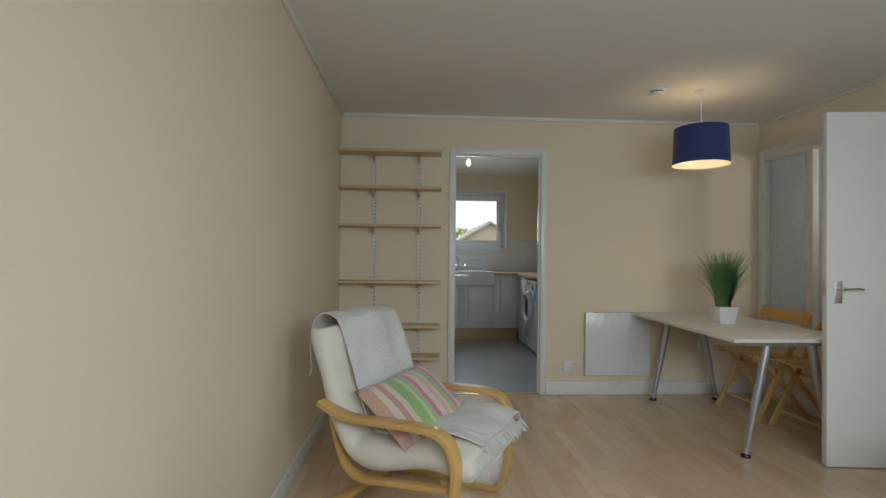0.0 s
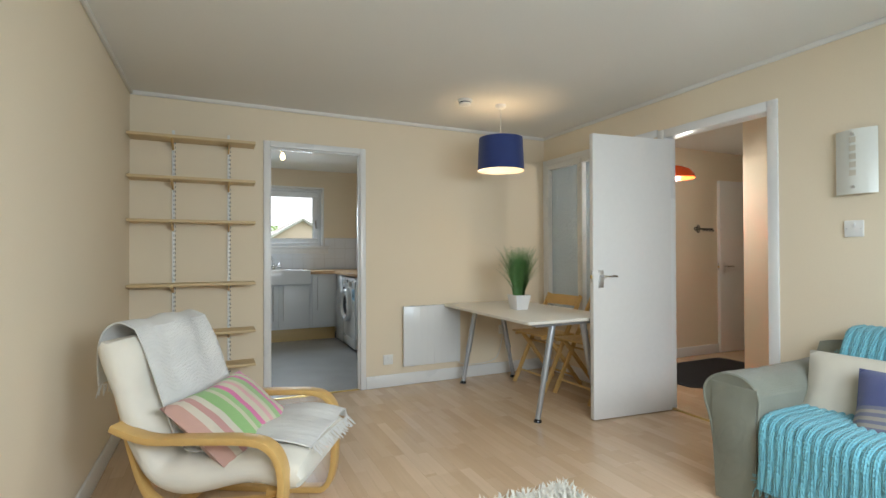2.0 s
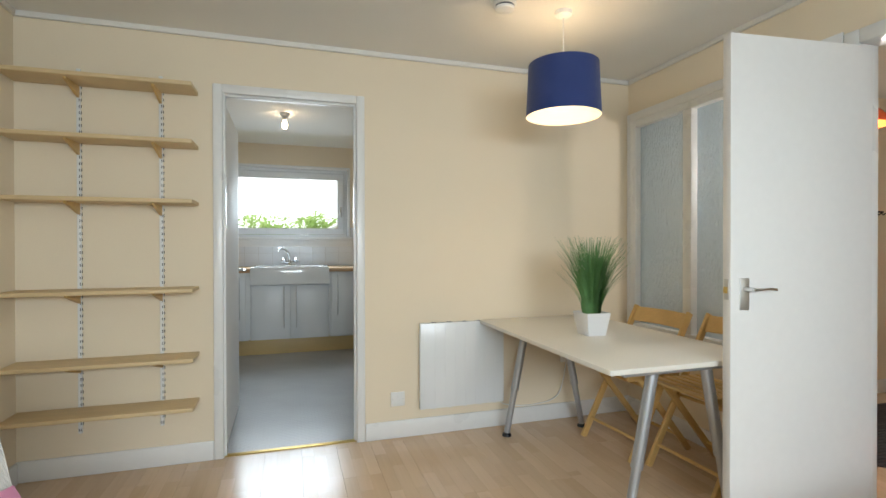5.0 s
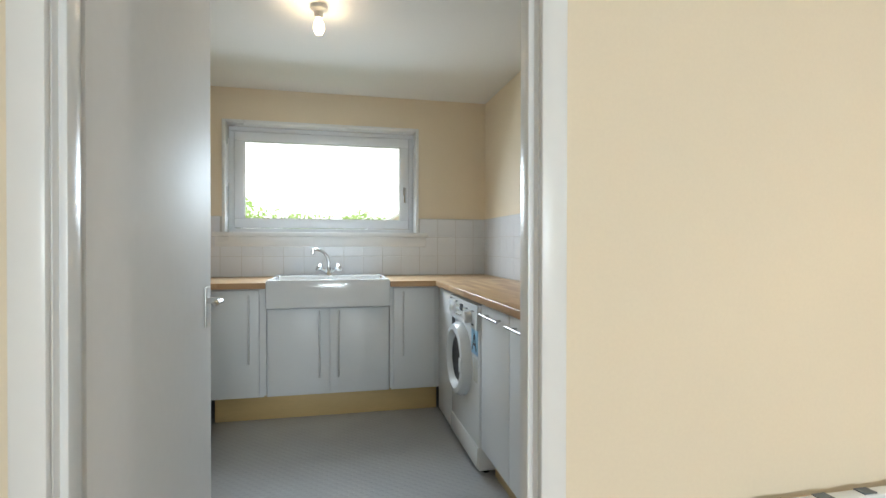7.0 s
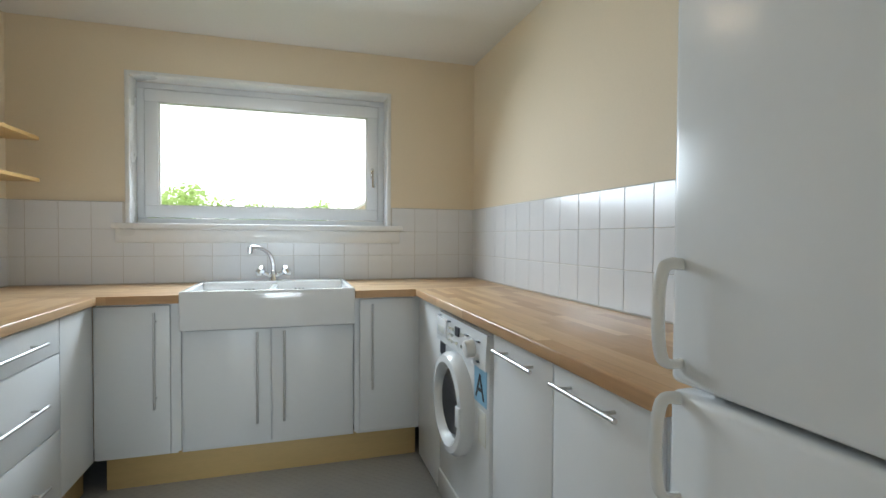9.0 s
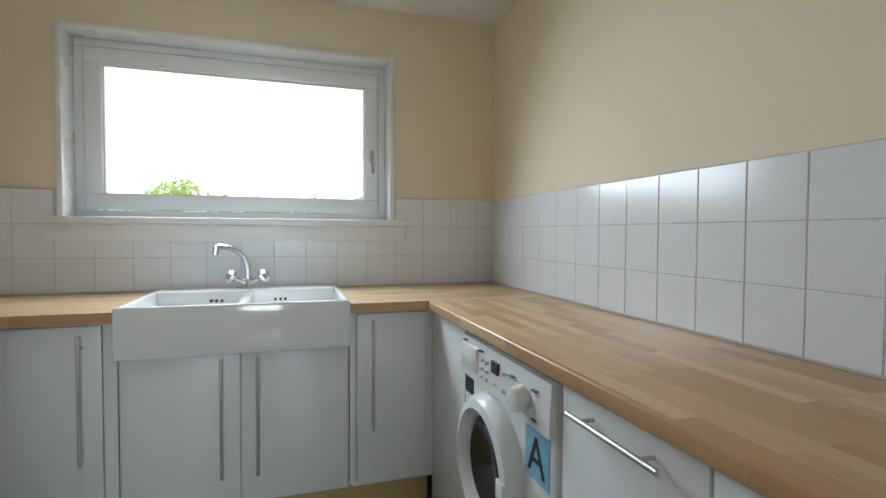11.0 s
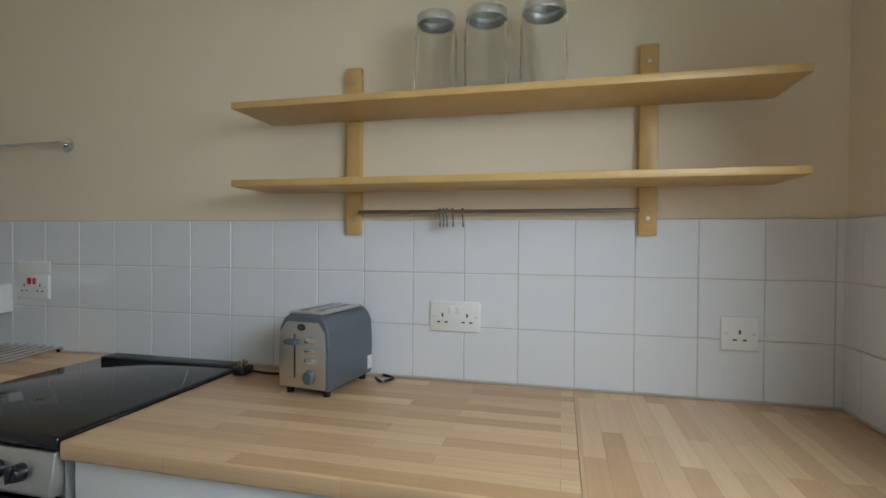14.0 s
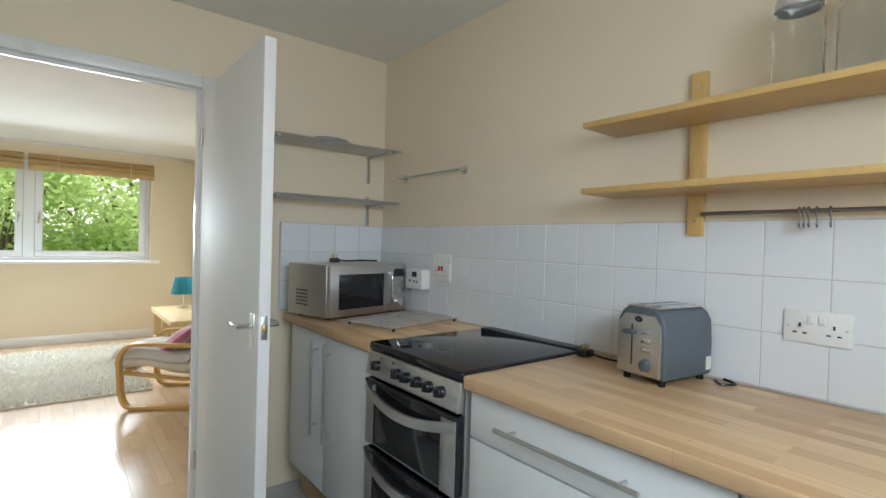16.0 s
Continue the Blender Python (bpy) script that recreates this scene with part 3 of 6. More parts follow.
# ---- windows ----
def casement(parent, x0, x1, z0, z1, y, side, bar=0.062):
    """An opening sash in the plane y; side: the way the room lies along y."""
    a, b = sorted((y, y + side * 0.055))
    s = part("sash", bx(x0, x1, a, b, z1 - bar, z1), UPVC, parent, "white plastic opening sash", 0.005)
    for p, q, r, u in ((x0, x1, z0, z0 + bar), (x0, x0 + bar, z0 + bar, z1 - bar), (x1 - bar, x1, z0 + bar, z1 - bar)):
        part("sash_bar", bx(p, q, a, b, r, u), UPVC, s, bevel=0.005)
    m = (a + b) / 2
    g = part("pane", bx(x0 + bar, x1 - bar, m - 0.003, m + 0.003, z0 + bar, z1 - bar), CLEAR, s)
    g.visible_shadow = False
    for p, q, r, u in ((x0 + bar, x1 - bar, z0 + bar, z0 + bar + 0.006), (x0 + bar, x1 - bar, z1 - bar - 0.006, z1 - bar), (x0 + bar, x0 + bar + 0.006, z0 + bar + 0.006, z1 - bar - 0.006), (x1 - bar - 0.006, x1 - bar, z0 + bar + 0.006, z1 - bar - 0.006)):
        part("gasket", bx(p, q, m - 0.012, m + 0.012, r, u), FROST, s)
    return s


def window_lever(parent, x, y, z, side):
    bm = bx(x - 0.012, x + 0.012, *sorted((y, y + side * 0.008)), z - 0.035, z + 0.03)
    part("handle_base", bm, CHROME, parent, bevel=0.003)
    bm = cyl((x, y, z), (x, y + side * 0.035, z), 0.008)
    sweep(curved([(x, y + side * 0.032, z + 0.008), (x, y + side * 0.037, z - 0.03), (x + 0.003, y + side * 0.04, z - 0.10)]), rect(0.016, 0.010), bm)
    part("handle", bm, CHROME, parent, smooth=True)


w = thing("window_kitchen", "white plastic kitchen window in a painted reveal", "window", kind="structure")
wy = 3.315
for p, q, r, u in ((0.505, 1.965, 1.265, 1.30), (0.505, 1.965, 2.062, 2.098), (0.505, 0.545, 1.30, 2.062), (1.925, 1.965, 1.30, 2.062)):
    part("frame_bar", bx(p, q, wy, wy + 0.07, r, u), UPVC, w, bevel=0.004)
s = casement(w, 0.548, 1.922, 1.303, 2.058, wy + 0.045, -1, 0.072)
window_lever(s, 1.886, wy - 0.01, 1.62, -1)
for p, q, r, u, nm in ((0.483, 0.507, 1.265, 2.12, "reveal_trim"), (1.963, 1.987, 1.265, 2.12, "reveal_trim"), (0.507, 1.963, 2.097, 2.12, "reveal_trim")):
    part(nm, bx(p, q, KB - 0.012, wy, r, u), GLOSS, w, bevel=0.004)
part("window_sill", bx(0.42, 2.06, KB - 0.045, wy, 1.232, 1.266), GLOSS, w, "white gloss window board", 0.008)
part("sill_apron", bx(0.435, 2.045, KB - 0.022, KB + 0.002, 1.155, 1.232), GLOSS, w, bevel=0.006)

w = thing("window_living", "wide white plastic window of two casements", "window", kind="structure")
wy = LS - 0.12
for p, q, r, u in ((0.52, 2.98, 0.97, 1.01), (0.52, 2.98, 2.08, 2.12), (0.52, 0.56, 1.01, 2.08), (2.94, 2.98, 1.01, 2.08), (1.66, 1.76, 1.01, 2.08)):
    part("frame_bar", bx(p, q, wy - 0.07, wy, r, u), UPVC, w, bevel=0.004)
for p, q, h in ((0.563, 1.657, 1.62), (1.763, 2.937, 1.80)):
    s = casement(w, p, q, 1.013, 2.077, wy - 0.05, 1, 0.065)
    window_lever(s, h, wy + 0.005, 1.5, 1)
part("window_sill", bx(0.42, 3.05, wy, LS + 0.06, 0.935, 0.972), GLOSS, w, "white gloss window board", 0.008)

b = thing("bamboo_blind", "rolled-up bamboo slat blind above the window", "blind", (0, 0, 0))
for i, (z, y, r) in enumerate(((2.135, 0.03, 0.016), (2.085, 0.04, 0.03), (2.04, 0.05, 0.035), (2.02, 0.03, 0.03))):
    part("roll", cyl((0.50, LS + y, z), (1.72, LS + y, z), r, n=12), BAMBOO, b, smooth=True)
part("head_rail", bx(0.50, 1.72, LS + 0.002, LS + 0.03, 2.145, 2.18), BAMBOO, b, bevel=0.003)
for x in (0.75, 1.45):
    part("cord", cyl((x, LS + 0.09, 2.0), (x, LS + 0.09, 2.18), 0.002, n=6), WHITEP, b)
b2 = copy_thing(b, pose(1.26, 0, 0))


# ---- fixed small fittings ----
def socket_plate(name, label, at, turn, double=True, switch=True, red=False, holes=True):
    """A wall plate facing local -y, centred at the origin."""
    w = 0.146 if double else 0.086
    o = thing(name, label, "socket", at, turn)
    part("plate", bx(-w / 2, w / 2, -0.009, 0, -0.043, 0.043), WHITEP, o, bevel=0.004)
    cells = ((-0.036, 1), (0.036, 1)) if double else ((0, 1),)
    for cx, _ in cells:
        if holes:
            for dx, dz, a, c in ((0, 0.004, 0.0025, 0.005), (-0.011, -0.016, 0.0045, 0.002), (0.011, -0.016, 0.0045, 0.002)):
                part("pin_hole", bx(cx + dx - a, cx + dx + a, -0.0098, -0.008, dz - c, dz + c), INK, o)
    if switch:
        for cx in ((-0.012, 0.012) if double else (0.0,)):
            part("rocker", bx(cx - 0.0075, cx + 0.0075, -0.013, -0.008, 0.008, 0.031), RED if red else WHITEP, o, bevel=0.002)
    for cx in (-w / 2 + 0.012, w / 2 - 0.012):
        part("screw", cyl((cx, -0.008, 0), (cx, -0.0105, 0), 0.003, n=10), STEEL, o)
    return o


G = "white wall sockets"
tagged(socket_plate("socket", "white double switched socket on the kitchen tiles", (KL + 0.008, 2.225, 1.107), 90), group=G)
tagged(socket_plate("socket", "white single socket on tiles beside the corner", (KL + 0.008, 2.955, 1.095), 90, False, False), group=G)
tagged(socket_plate("socket", "white single socket low on the living room wall", (1.905, -0.003, 0.235), 0, False, True, False, False), group=G)
tagged(socket_plate("socket", "white single socket under the dining table", (3.06, -0.003, 0.42), 0, False, True), group=G)
o = socket_plate("cooker_switch", "white cooker control plate with red rocker", (KL + 0.008, 0.672, 1.15), 90, True, True, True)
part("tall_plate", bx(-0.075, 0.075, -0.004, 0.0, -0.047, 0.09), WHITEP, o, bevel=0.002)
socket_plate("light_switch", "white double light switch plate", (LR - 0.003, -2.65, 1.275), -90, False, True, False, False)

o = thing("thermostat", "white boxed timer control on the tiles", "thermostat", (KL + 0.008, 0.50, 1.105), 90)
part("case", bx(-0.075, 0.075, -0.055, 0, -0.052, 0.052), WHITEP, o, bevel=0.008)
part("display", bx(-0.012, 0.03, -0.0562, -0.05, 0.012, 0.038), INK, o)
for x, z in ((-0.03, -0.01), (0.01, -0.012), (0.035, -0.012)):
    part("button", cyl((x, -0.053, z), (x, -0.058, z), 0.006, n=10), GREYP, o)

o = thing("panel_heater", "flat white panel heater fixed on the wall", "heater", (2.31, -0.0, 0.168))
part("panel", bx(-0.275, 0.275, -0.05, -0.022, 0, 0.522), APPL, o, bevel=0.004)
for i in range(8):
    part("rib", bx(-0.25 + i * 0.066, -0.25 + i * 0.066 + 0.004, -0.0515, -0.049, 0.01, 0.512), APPL, o, bevel=0.0008)
for i in range(5):
    part("vent_slot", bx(-0.20 + i * 0.1, -0.17 + i * 0.1, -0.046, -0.024, 0.515, 0.524), GREYP, o)
    part("clip", bx(-0.19 + i * 0.1, -0.18 + i * 0.1, -0.046, -0.03, -0.005, 0.0), APPL, o)
part("bracket", bx(-0.18, 0.18, -0.024, 0.0, 0.1, 0.4), APPL, o)
part("cable", sweep(curved([(0.25, -0.03, 0.02), (0.30, -0.02, -0.03), (0.5, -0.02, -0.05), (0.68, -0.022, 0.0), (0.75, -0.012, 0.21)]), ring(0.004, 6)), WHITEP, o, smooth=True)

o = thing("smoke_alarm", "round white smoke alarm on the ceiling", "smoke alarm", (2.26, -0.78, H))
part("base", lathe([(0.001, 0), (0.055, 0), (0.057, -0.012), (0.05, -0.018), (0.001, -0.018)]), WHITEP, o, smooth=True)
part("grille", lathe([(0.044, -0.017), (0.044, -0.03), (0.001, -0.03)]), GREYP, o, smooth=True)
part("cap", lathe([(0.046, -0.026), (0.044, -0.038), (0.03, -0.044), (0.001, -0.045)]), WHITEP, o, smooth=True)

o = thing("pendant_lamp", "navy blue drum shade pendant, lit, on a white cord", "pendant lamp", (2.575, -0.78, H))
part("ceiling_rose", lathe([(0.001, 0), (0.042, 0), (0.04, -0.02), (0.02, -0.032), (0.001, -0.032)]), WHITEP, o, smooth=True)
part("cord", cyl((0, 0, -0.03), (0, 0, -0.30), 0.0035, n=8), WHITEP, o)
part("lamp_holder", lathe([(0.001, -0.29), (0.014, -0.29), (0.018, -0.35), (0.001, -0.35)]), WHITEP, o, smooth=True)
sh = part("shade", lathe([(0.170, -0.262), (0.182, -0.514)], 48), NAVY, o, "navy blue cloth drum shade", smooth=True)
part("lining", lathe([(0.181, -0.515), (0.169, -0.261), (0.1705, -0.261)], 48), SHADEIN, sh, smooth=True)
part("bulb", lathe([(0.001, -0.345), (0.014, -0.35), (0.03, -0.39), (0.03, -0.415), (0.018, -0.44), (0.001, -0.447)]), BULB, o, smooth=True)
bm = bmesh.new()
for a in range(3):
    c, s_ = math.cos(a * 2.094), math.sin(a * 2.094)
    cyl((0.017 * c, 0.017 * s_, -0.30), (0.170 * c, 0.170 * s_, -0.275), 0.0015, n=6, bm=bm)
part("spider", bm, STEEL, o)

o = thing("ceiling_bulb", "bare lit bulb in a white batten holder", "light bulb", (1.24, 1.75, H + 0.05))
part("batten", lathe([(0.001, 0), (0.045, 0), (0.042, -0.018), (0.022, -0.03), (0.02, -0.06), (0.001, -0.06)]), WHITEP, o, smooth=True)
part("bulb", lathe([(0.001, -0.058), (0.012, -0.06), (0.026, -0.09), (0.028, -0.115), (0.016, -0.14), (0.001, -0.145)]), BULB, o, smooth=True)

o = thing("wall_light", "bowed frosted glass wall light with clear squares", "wall light", (LR, -2.676, 1.615))
part("glass_panel", sheet(lambda u, v: (-0.03 - 0.035 * math.sin(math.pi * u), -0.088 + 0.176 * u, -0.165 + 0.33 * v), 12, 2, 0.006), FROST, o, smooth=True)
for i in range(5):
    part("square", bx(-0.0745, -0.0708, -0.014, 0.014, -0.072 + i * 0.042, -0.044 + i * 0.042), BEIGE, o)
for z in (-0.13, 0.14):
    part("screw_cap", cyl((-0.05, 0, z), (-0.080, 0, z), 0.008, n=12), STEEL, o, smooth=True)
part("back_box", bx(-0.04, 0, -0.05, 0.05, -0.11, 0.11), WHITEP, o, bevel=0.004)


o = thing("aerial_cable", "thin brown cable running down the room's corner", "cable", (0.0, 0.0, 0.0))
part("lead", sweep(curved([(0.028, LS + 0.022, 0.112), (0.027, LS + 0.012, 0.9), (0.03, LS + 0.014, 1.6), (0.028, LS + 0.012, 2.18), (0.05, LS + 0.012, 2.255), (0.16, LS + 0.012, 2.278)], 6), ring(0.0045, 6)), BEECH, o, smooth=True)


# ---- open shelves on the living room wall ----
for x in (0.272, 0.640):
    o = thing("shelf_upright", "white slotted steel shelf upright on the wall", "shelf upright", (x, 0, 0.215), group="shelf uprights")
    part("channel", bx(-0.009, 0.009, -0.012, 0, 0, 1.84), WHITEP, o, bevel=0.002)
    for i in range(56):
        for dx in (-0.0045, 0.0045):
            if not i:
                slot = part("slot", bx(dx - 0.0017, dx + 0.0017, -0.0127, -0.0115, 0.012, 0.026), INK, o)
            else:
                c = new("slot", slot.data)
                c.parent, c.location = o, (dx + 0.0045, 0, i * 0.032)
for z, x0, d in ((1.985, 0.008, 0.19), (1.697, 0.008, 0.19), (1.397, 0.008, 0.19), (0.948, 0.008, 0.19), (0.597, 0.008, 0.19), (0.35, 0.008, 0.19)):
    o = thing("wall_shelf", "pale pine board on steel shelf brackets", "shelf", (0, 0, z), group="alcove shelves")
    part("board", bx(x0, 0.82, -d - 0.012, -0.014, -0.02, 0), PINE, o, bevel=0.003)
    for x in (0.272, 0.640):
        bm = bmesh.new()
        pr = [(-0.012, -0.02), (-0.012, -0.075), (-0.03, -0.07), (-0.17, -0.03), (-0.17, -0.02)]
        f0 = bm.faces.new([bm.verts.new((x - 0.006, a, c)) for a, c in pr])
        ex = bmesh.ops.extrude_face_region(bm, geom=[f0])
        bmesh.ops.translate(bm, verts=[v for v in ex["geom"] if isinstance(v, bmesh.types.BMVert)], vec=(0.012, 0, 0))
        bmesh.ops.recalc_face_normals(bm, faces=bm.faces)
        part("bracket", bm, WHITEP if z > 2.1 else BEECH, o)


# ---- dining corner ----
o = thing("dining_table", "off-white laminate table on silver trestle legs", "table", (2.81, -0.70, 0), 0)
part("tabletop", bx(-0.39, 0.39, -0.665, 0.655, 0.675, 0.697), TABLE, o, bevel=0.004)
for y in (-0.585, 0.525):
    part("cross_rail", bx(-0.29, 0.29, y - 0.028, y + 0.028, 0.648, 0.675), SILVER, o, bevel=0.006)
    for k in (-1, 1):
        p0, p1 = Vector((k * 0.135, y, 0.65)), Vector((k * 0.262, y, 0.02))
        mid = p0.lerp(p1, 0.58)
        lg = part("leg", cyl(p0, mid, 0.0235, n=18), SILVER, o, smooth=True)
        part("lower_tube", cyl(mid, p1, 0.0185, n=18), SILVER, lg, smooth=True)
        part("collar", cyl(mid.lerp(p0, 0.02), mid.lerp(p1, 0.03), 0.0245, n=18), SILVER, lg, smooth=True)
        part("rubber_foot", lathe([(0.001, 0), (0.028, 0), (0.026, 0.012), (0.012, 0.026), (0.001, 0.026)], 16, (p1.x, p1.y, 0)), BLACKP, lg, smooth=True)


def folding_chair(at, turn, label):
    """A slatted wooden folding chair facing local +y."""
    o = thing("folding_chair", label, "chair", at, turn, group="folding chairs")
    for s in (-1, 1):
        x = s * 0.20
        part("back_post", sweep([(x, 0.20, 0.0), (x, -0.22, 0.78)], rect(0.02, 0.036), side=(1, 0, 0)), BEECH, o, bevel=0.004)
        part("rear_leg", sweep([(s * 0.175, -0.24, 0.0), (s * 0.175, 0.13, 0.45)], rect(0.02, 0.034), side=(1, 0, 0)), BEECH, o, bevel=0.004)
        part("seat_rail", sweep([(s * 0.175, -0.16, 0.43), (s * 0.175, 0.20, 0.445)], rect(0.018, 0.03), side=(1, 0, 0)), BEECH, o, bevel=0.003)
    for i in range(7):
        y = -0.15 + i * 0.056
        part("seat_slat", bx(-0.195, 0.195, y, y + 0.04, 0.446 + i * 0.002, 0.458 + i * 0.002), BEECH, o, bevel=0.003)
    part("backrest", sheet(lambda u, v: (-0.19 + 0.38 * u, -0.185 - 0.035 * v - 0.03 * math.sin(math.pi * u), 0.685 + 0.085 * v), 10, 2, 0.014), BEECH, o, smooth=True)
    part("stretcher", cyl((-0.20, 0.145, 0.11), (0.20, 0.145, 0.11), 0.009, n=10), BEECH, o, smooth=True)
    part("stretcher", cyl((-0.175, -0.17, 0.09), (0.175, -0.17, 0.09), 0.009, n=10), BEECH, o, smooth=True)
    part("stretcher", cyl((-0.20, 0.0, 0.36), (0.20, 0.0, 0.36), 0.009, n=10), BEECH, o, smooth=True)
    return o


folding_chair((3.20, -0.51, 0), 94, "beech folding chair with slatted seat at the table")
folding_chair((3.29, -0.97, 0), 92, "beech folding chair with slatted seat beside the open door")

o = thing("potted_grass", "artificial green grass in a white square pot", "plant", (2.79, -0.70, 0.697))
bm = bmesh.new()
rr = [(0.052, 0), (0.052, 0.004), (0.07, 0.118), (0.064, 0.118), (0.06, 0.10)]
rings = [[bm.verts.new((sx * r, sy * r, z)) for sx, sy in ((-1, -1), (1, -1), (1, 1), (-1, 1))] for r, z in rr]
for a, c in zip(rings, rings[1:]):
    for i in range(4):
        bm.faces.new((a[i], a[(i + 1) % 4], c[(i + 1) % 4], c[i]))
bm.faces.new(rings[0][::-1])
bm.faces.new(rings[-1])
bmesh.ops.recalc_face_normals(bm, faces=bm.faces)
part("pot", bm, POT, o, "white square tapered pot", 0.003)
rng = random.Random(4)
bm = bmesh.new()
for i in range(1100):
    a, r0 = rng.uniform(0, 2 * math.pi), 0.045 * math.sqrt(rng.random())
    lean = rng.uniform(0.01, 0.12) * (0.5 + r0 / 0.045)
    h = rng.uniform(0.24, 0.48)
    wd = rng.uniform(0.0016, 0.0030)
    base = Vector((r0 * math.cos(a), r0 * math.sin(a), 0.095))
    out, sd = Vector((math.cos(a), math.sin(a), 0)), Vector((-math.sin(a + 0.6), math.cos(a + 0.6), 0))
    prev = None
    for k in range(5):
        q = k / 4
        p = base + out * lean * q * q + Vector((0, 0, h * q * (1 - 0.12 * q)))
        cur = [bm.verts.new(p - sd * wd * (1 - 0.85 * q)), bm.verts.new(p + sd * wd * (1 - 0.85 * q))]
        if prev:
            bm.faces.new((prev[0], prev[1], cur[1], cur[0]))
        prev = cur
tagged(part("grass_blades", bm, GRASSM, o, "fine green plastic grass blades"), kind="stuff")


# ---- armchair ----
CH = (0.605, -1.76, 0)
CT = -30.0
o = thing("armchair", "cantilever armchair of bent birch with a cream cushion", "armchair", CH, CT)
for s in (-1, 1):
    y = s * 0.31
    pts = curved([(-0.27, y, 0.52), (-0.21, y, 0.495), (-0.12, y, 0.475), (0.0, y, 0.478), (0.24, y, 0.485), (0.335, y, 0.455), (0.375, y, 0.37), (0.37, y, 0.25), (0.36, y, 0.12), (0.325, y, 0.035), (0.24, y, 0.016), (-0.05, y, 0.014), (-0.34, y, 0.014)], 6)
    part("side_frame", sweep(pts, rect(0.064, 0.026), side=(0, 1, 0)), BIRCH, o, "bent laminated birch arm and runner", 0.004)
    pts = curved([(0.372, y * 0.93, 0.27), (0.10, y * 0.93, 0.24), (-0.12, y * 0.86, 0.22), (-0.24, y * 0.75, 0.34), (-0.36, y * 0.70, 0.76)], 6)
    part("seat_rail", sweep(pts, rect(0.04, 0.022), side=(0, 1, 0)), BIRCH, o, "", 0.003)
part("cross_bar", bx(-0.30, -0.24, -0.31, 0.31, 0.026, 0.048), BIRCH, o, bevel=0.004)
part("cross_bar", bx(0.30, 0.35, -0.29, 0.29, 0.27, 0.295), BIRCH, o, bevel=0.004)


def pad(u, v):
    """The chair pad's middle line: u from the seat's front to the back's top."""
    line = PADLINE
    k = u * (len(line) - 1)
    i = min(int(k), len(line) - 2)
    p = line[i].lerp(line[i + 1], k - i)
    d = (line[i + 1] - line[i]).normalized()
    return p, Vector((-d.z, 0, d.x)) * -1


PADLINE = curved([(0.43, 0, 0.335), (0.24, 0, 0.352), (-0.02, 0, 0.305), (-0.15, 0, 0.34), (-0.22, 0, 0.48), (-0.285, 0, 0.66), (-0.345, 0, 0.825)], 5)


def pad_face(u, v, s):
    p, nrm = pad(u, v)
    a = 2 * v - 1
    a = math.sin(a * math.pi / 2)
    edge = (1 - abs(a) ** 7) ** 0.5 * (1 - abs(2 * u - 1) ** 26) ** 0.5
    puff = 0.07 * edge * (0.9 + 0.12 * math.sin(u * 22)) + 0.006 * noise.noise(Vector((u * 6, a * 3, s)))
    return Vector((p.x, a * 0.29, p.z)) + nrm * puff * -s


bm = bmesh.new()
for s in (1, -1):
    sheet(lambda u, v, s=s: pad_face(u, v, s), 44, 20, bm=bm)
bmesh.ops.remove_doubles(bm, verts=bm.verts, dist=0.004)
bmesh.ops.recalc_face_normals(bm, faces=bm.faces)
part("pad", bm, COTTON, o, "cream cotton chair pad", smooth=True)


def fringe(bm, a, b, down, n, rng, length=0.05):
    for i in range(n):
        p = a.lerp(b, (i + rng.random() * 0.6) / n)
        q = p + down * length * rng.uniform(0.6, 1.1) + Vector((rng.uniform(-1, 1), rng.uniform(-1, 1), rng.uniform(-0.4, 0.4))) * 0.012
        m = p.lerp(q, 0.5) + Vector((rng.uniform(-1, 1), rng.uniform(-1, 1), 0)) * 0.006
        sweep([p, m, q], ring(0.0017, 4), bm)


OVER = curved([(-0.447, 0, 0.63), (-0.450, 0, 0.74), (-0.440, 0, 0.80), (-0.408, 0, 0.857), (-0.345, 0, 0.886), (-0.27, 0, 0.86)], 5)


def throw_face(u, v):
    """A cloth over the back's top, down the front of the pad and onto the seat."""
    w = -0.195 + 0.515 * v
    if u < 0.24:
        k = u / 0.24 * (len(OVER) - 1)
        i = min(int(k), len(OVER) - 2)
        p, n, lift = OVER[i].lerp(OVER[i + 1], k - i), Vector((-0.5, 0, 0.5)), 0.0
    else:
        p, n = pad(0.94 - (u - 0.24) / 0.76 * 0.93, v)
        lift = 0.086
    fold = 0.006 * math.sin(v * 13 + u * 4) + 0.010 * noise.noise(Vector((u * 6, v * 5, 3)))
    if u > 0.6:
        fold += 0.006 * abs(math.sin(v * 40 + u * 9))
    droop = max(0.0, abs(w) - 0.265)
    return Vector((p.x, w - droop * 0.3 + 0.02 * noise.noise(Vector((u * 4, 1.5, v))), p.z - droop * 0.9)) + n * (lift + fold)


bm = sheet(throw_face, 80, 40, 0.006)
fr_bm = bmesh.new()
rng = random.Random(8)
for u, dn in ((0.0, Vector((-0.2, 0, -1))), (1.0, Vector((0.7, 0, -0.7)))):
    fringe(fr_bm, throw_face(u, 0.02), throw_face(u, 0.98), dn, 60, rng)
th = tagged(part("throw_blanket", bm, THROW, None, smooth=True), "white fringed cotton throw draped over the armchair", "throw")
th.matrix_world = pose(*CH, 0, 0, CT)
tagged(part("fringe", fr_bm, THROW, th, "knotted white fringe"), kind="stuff")

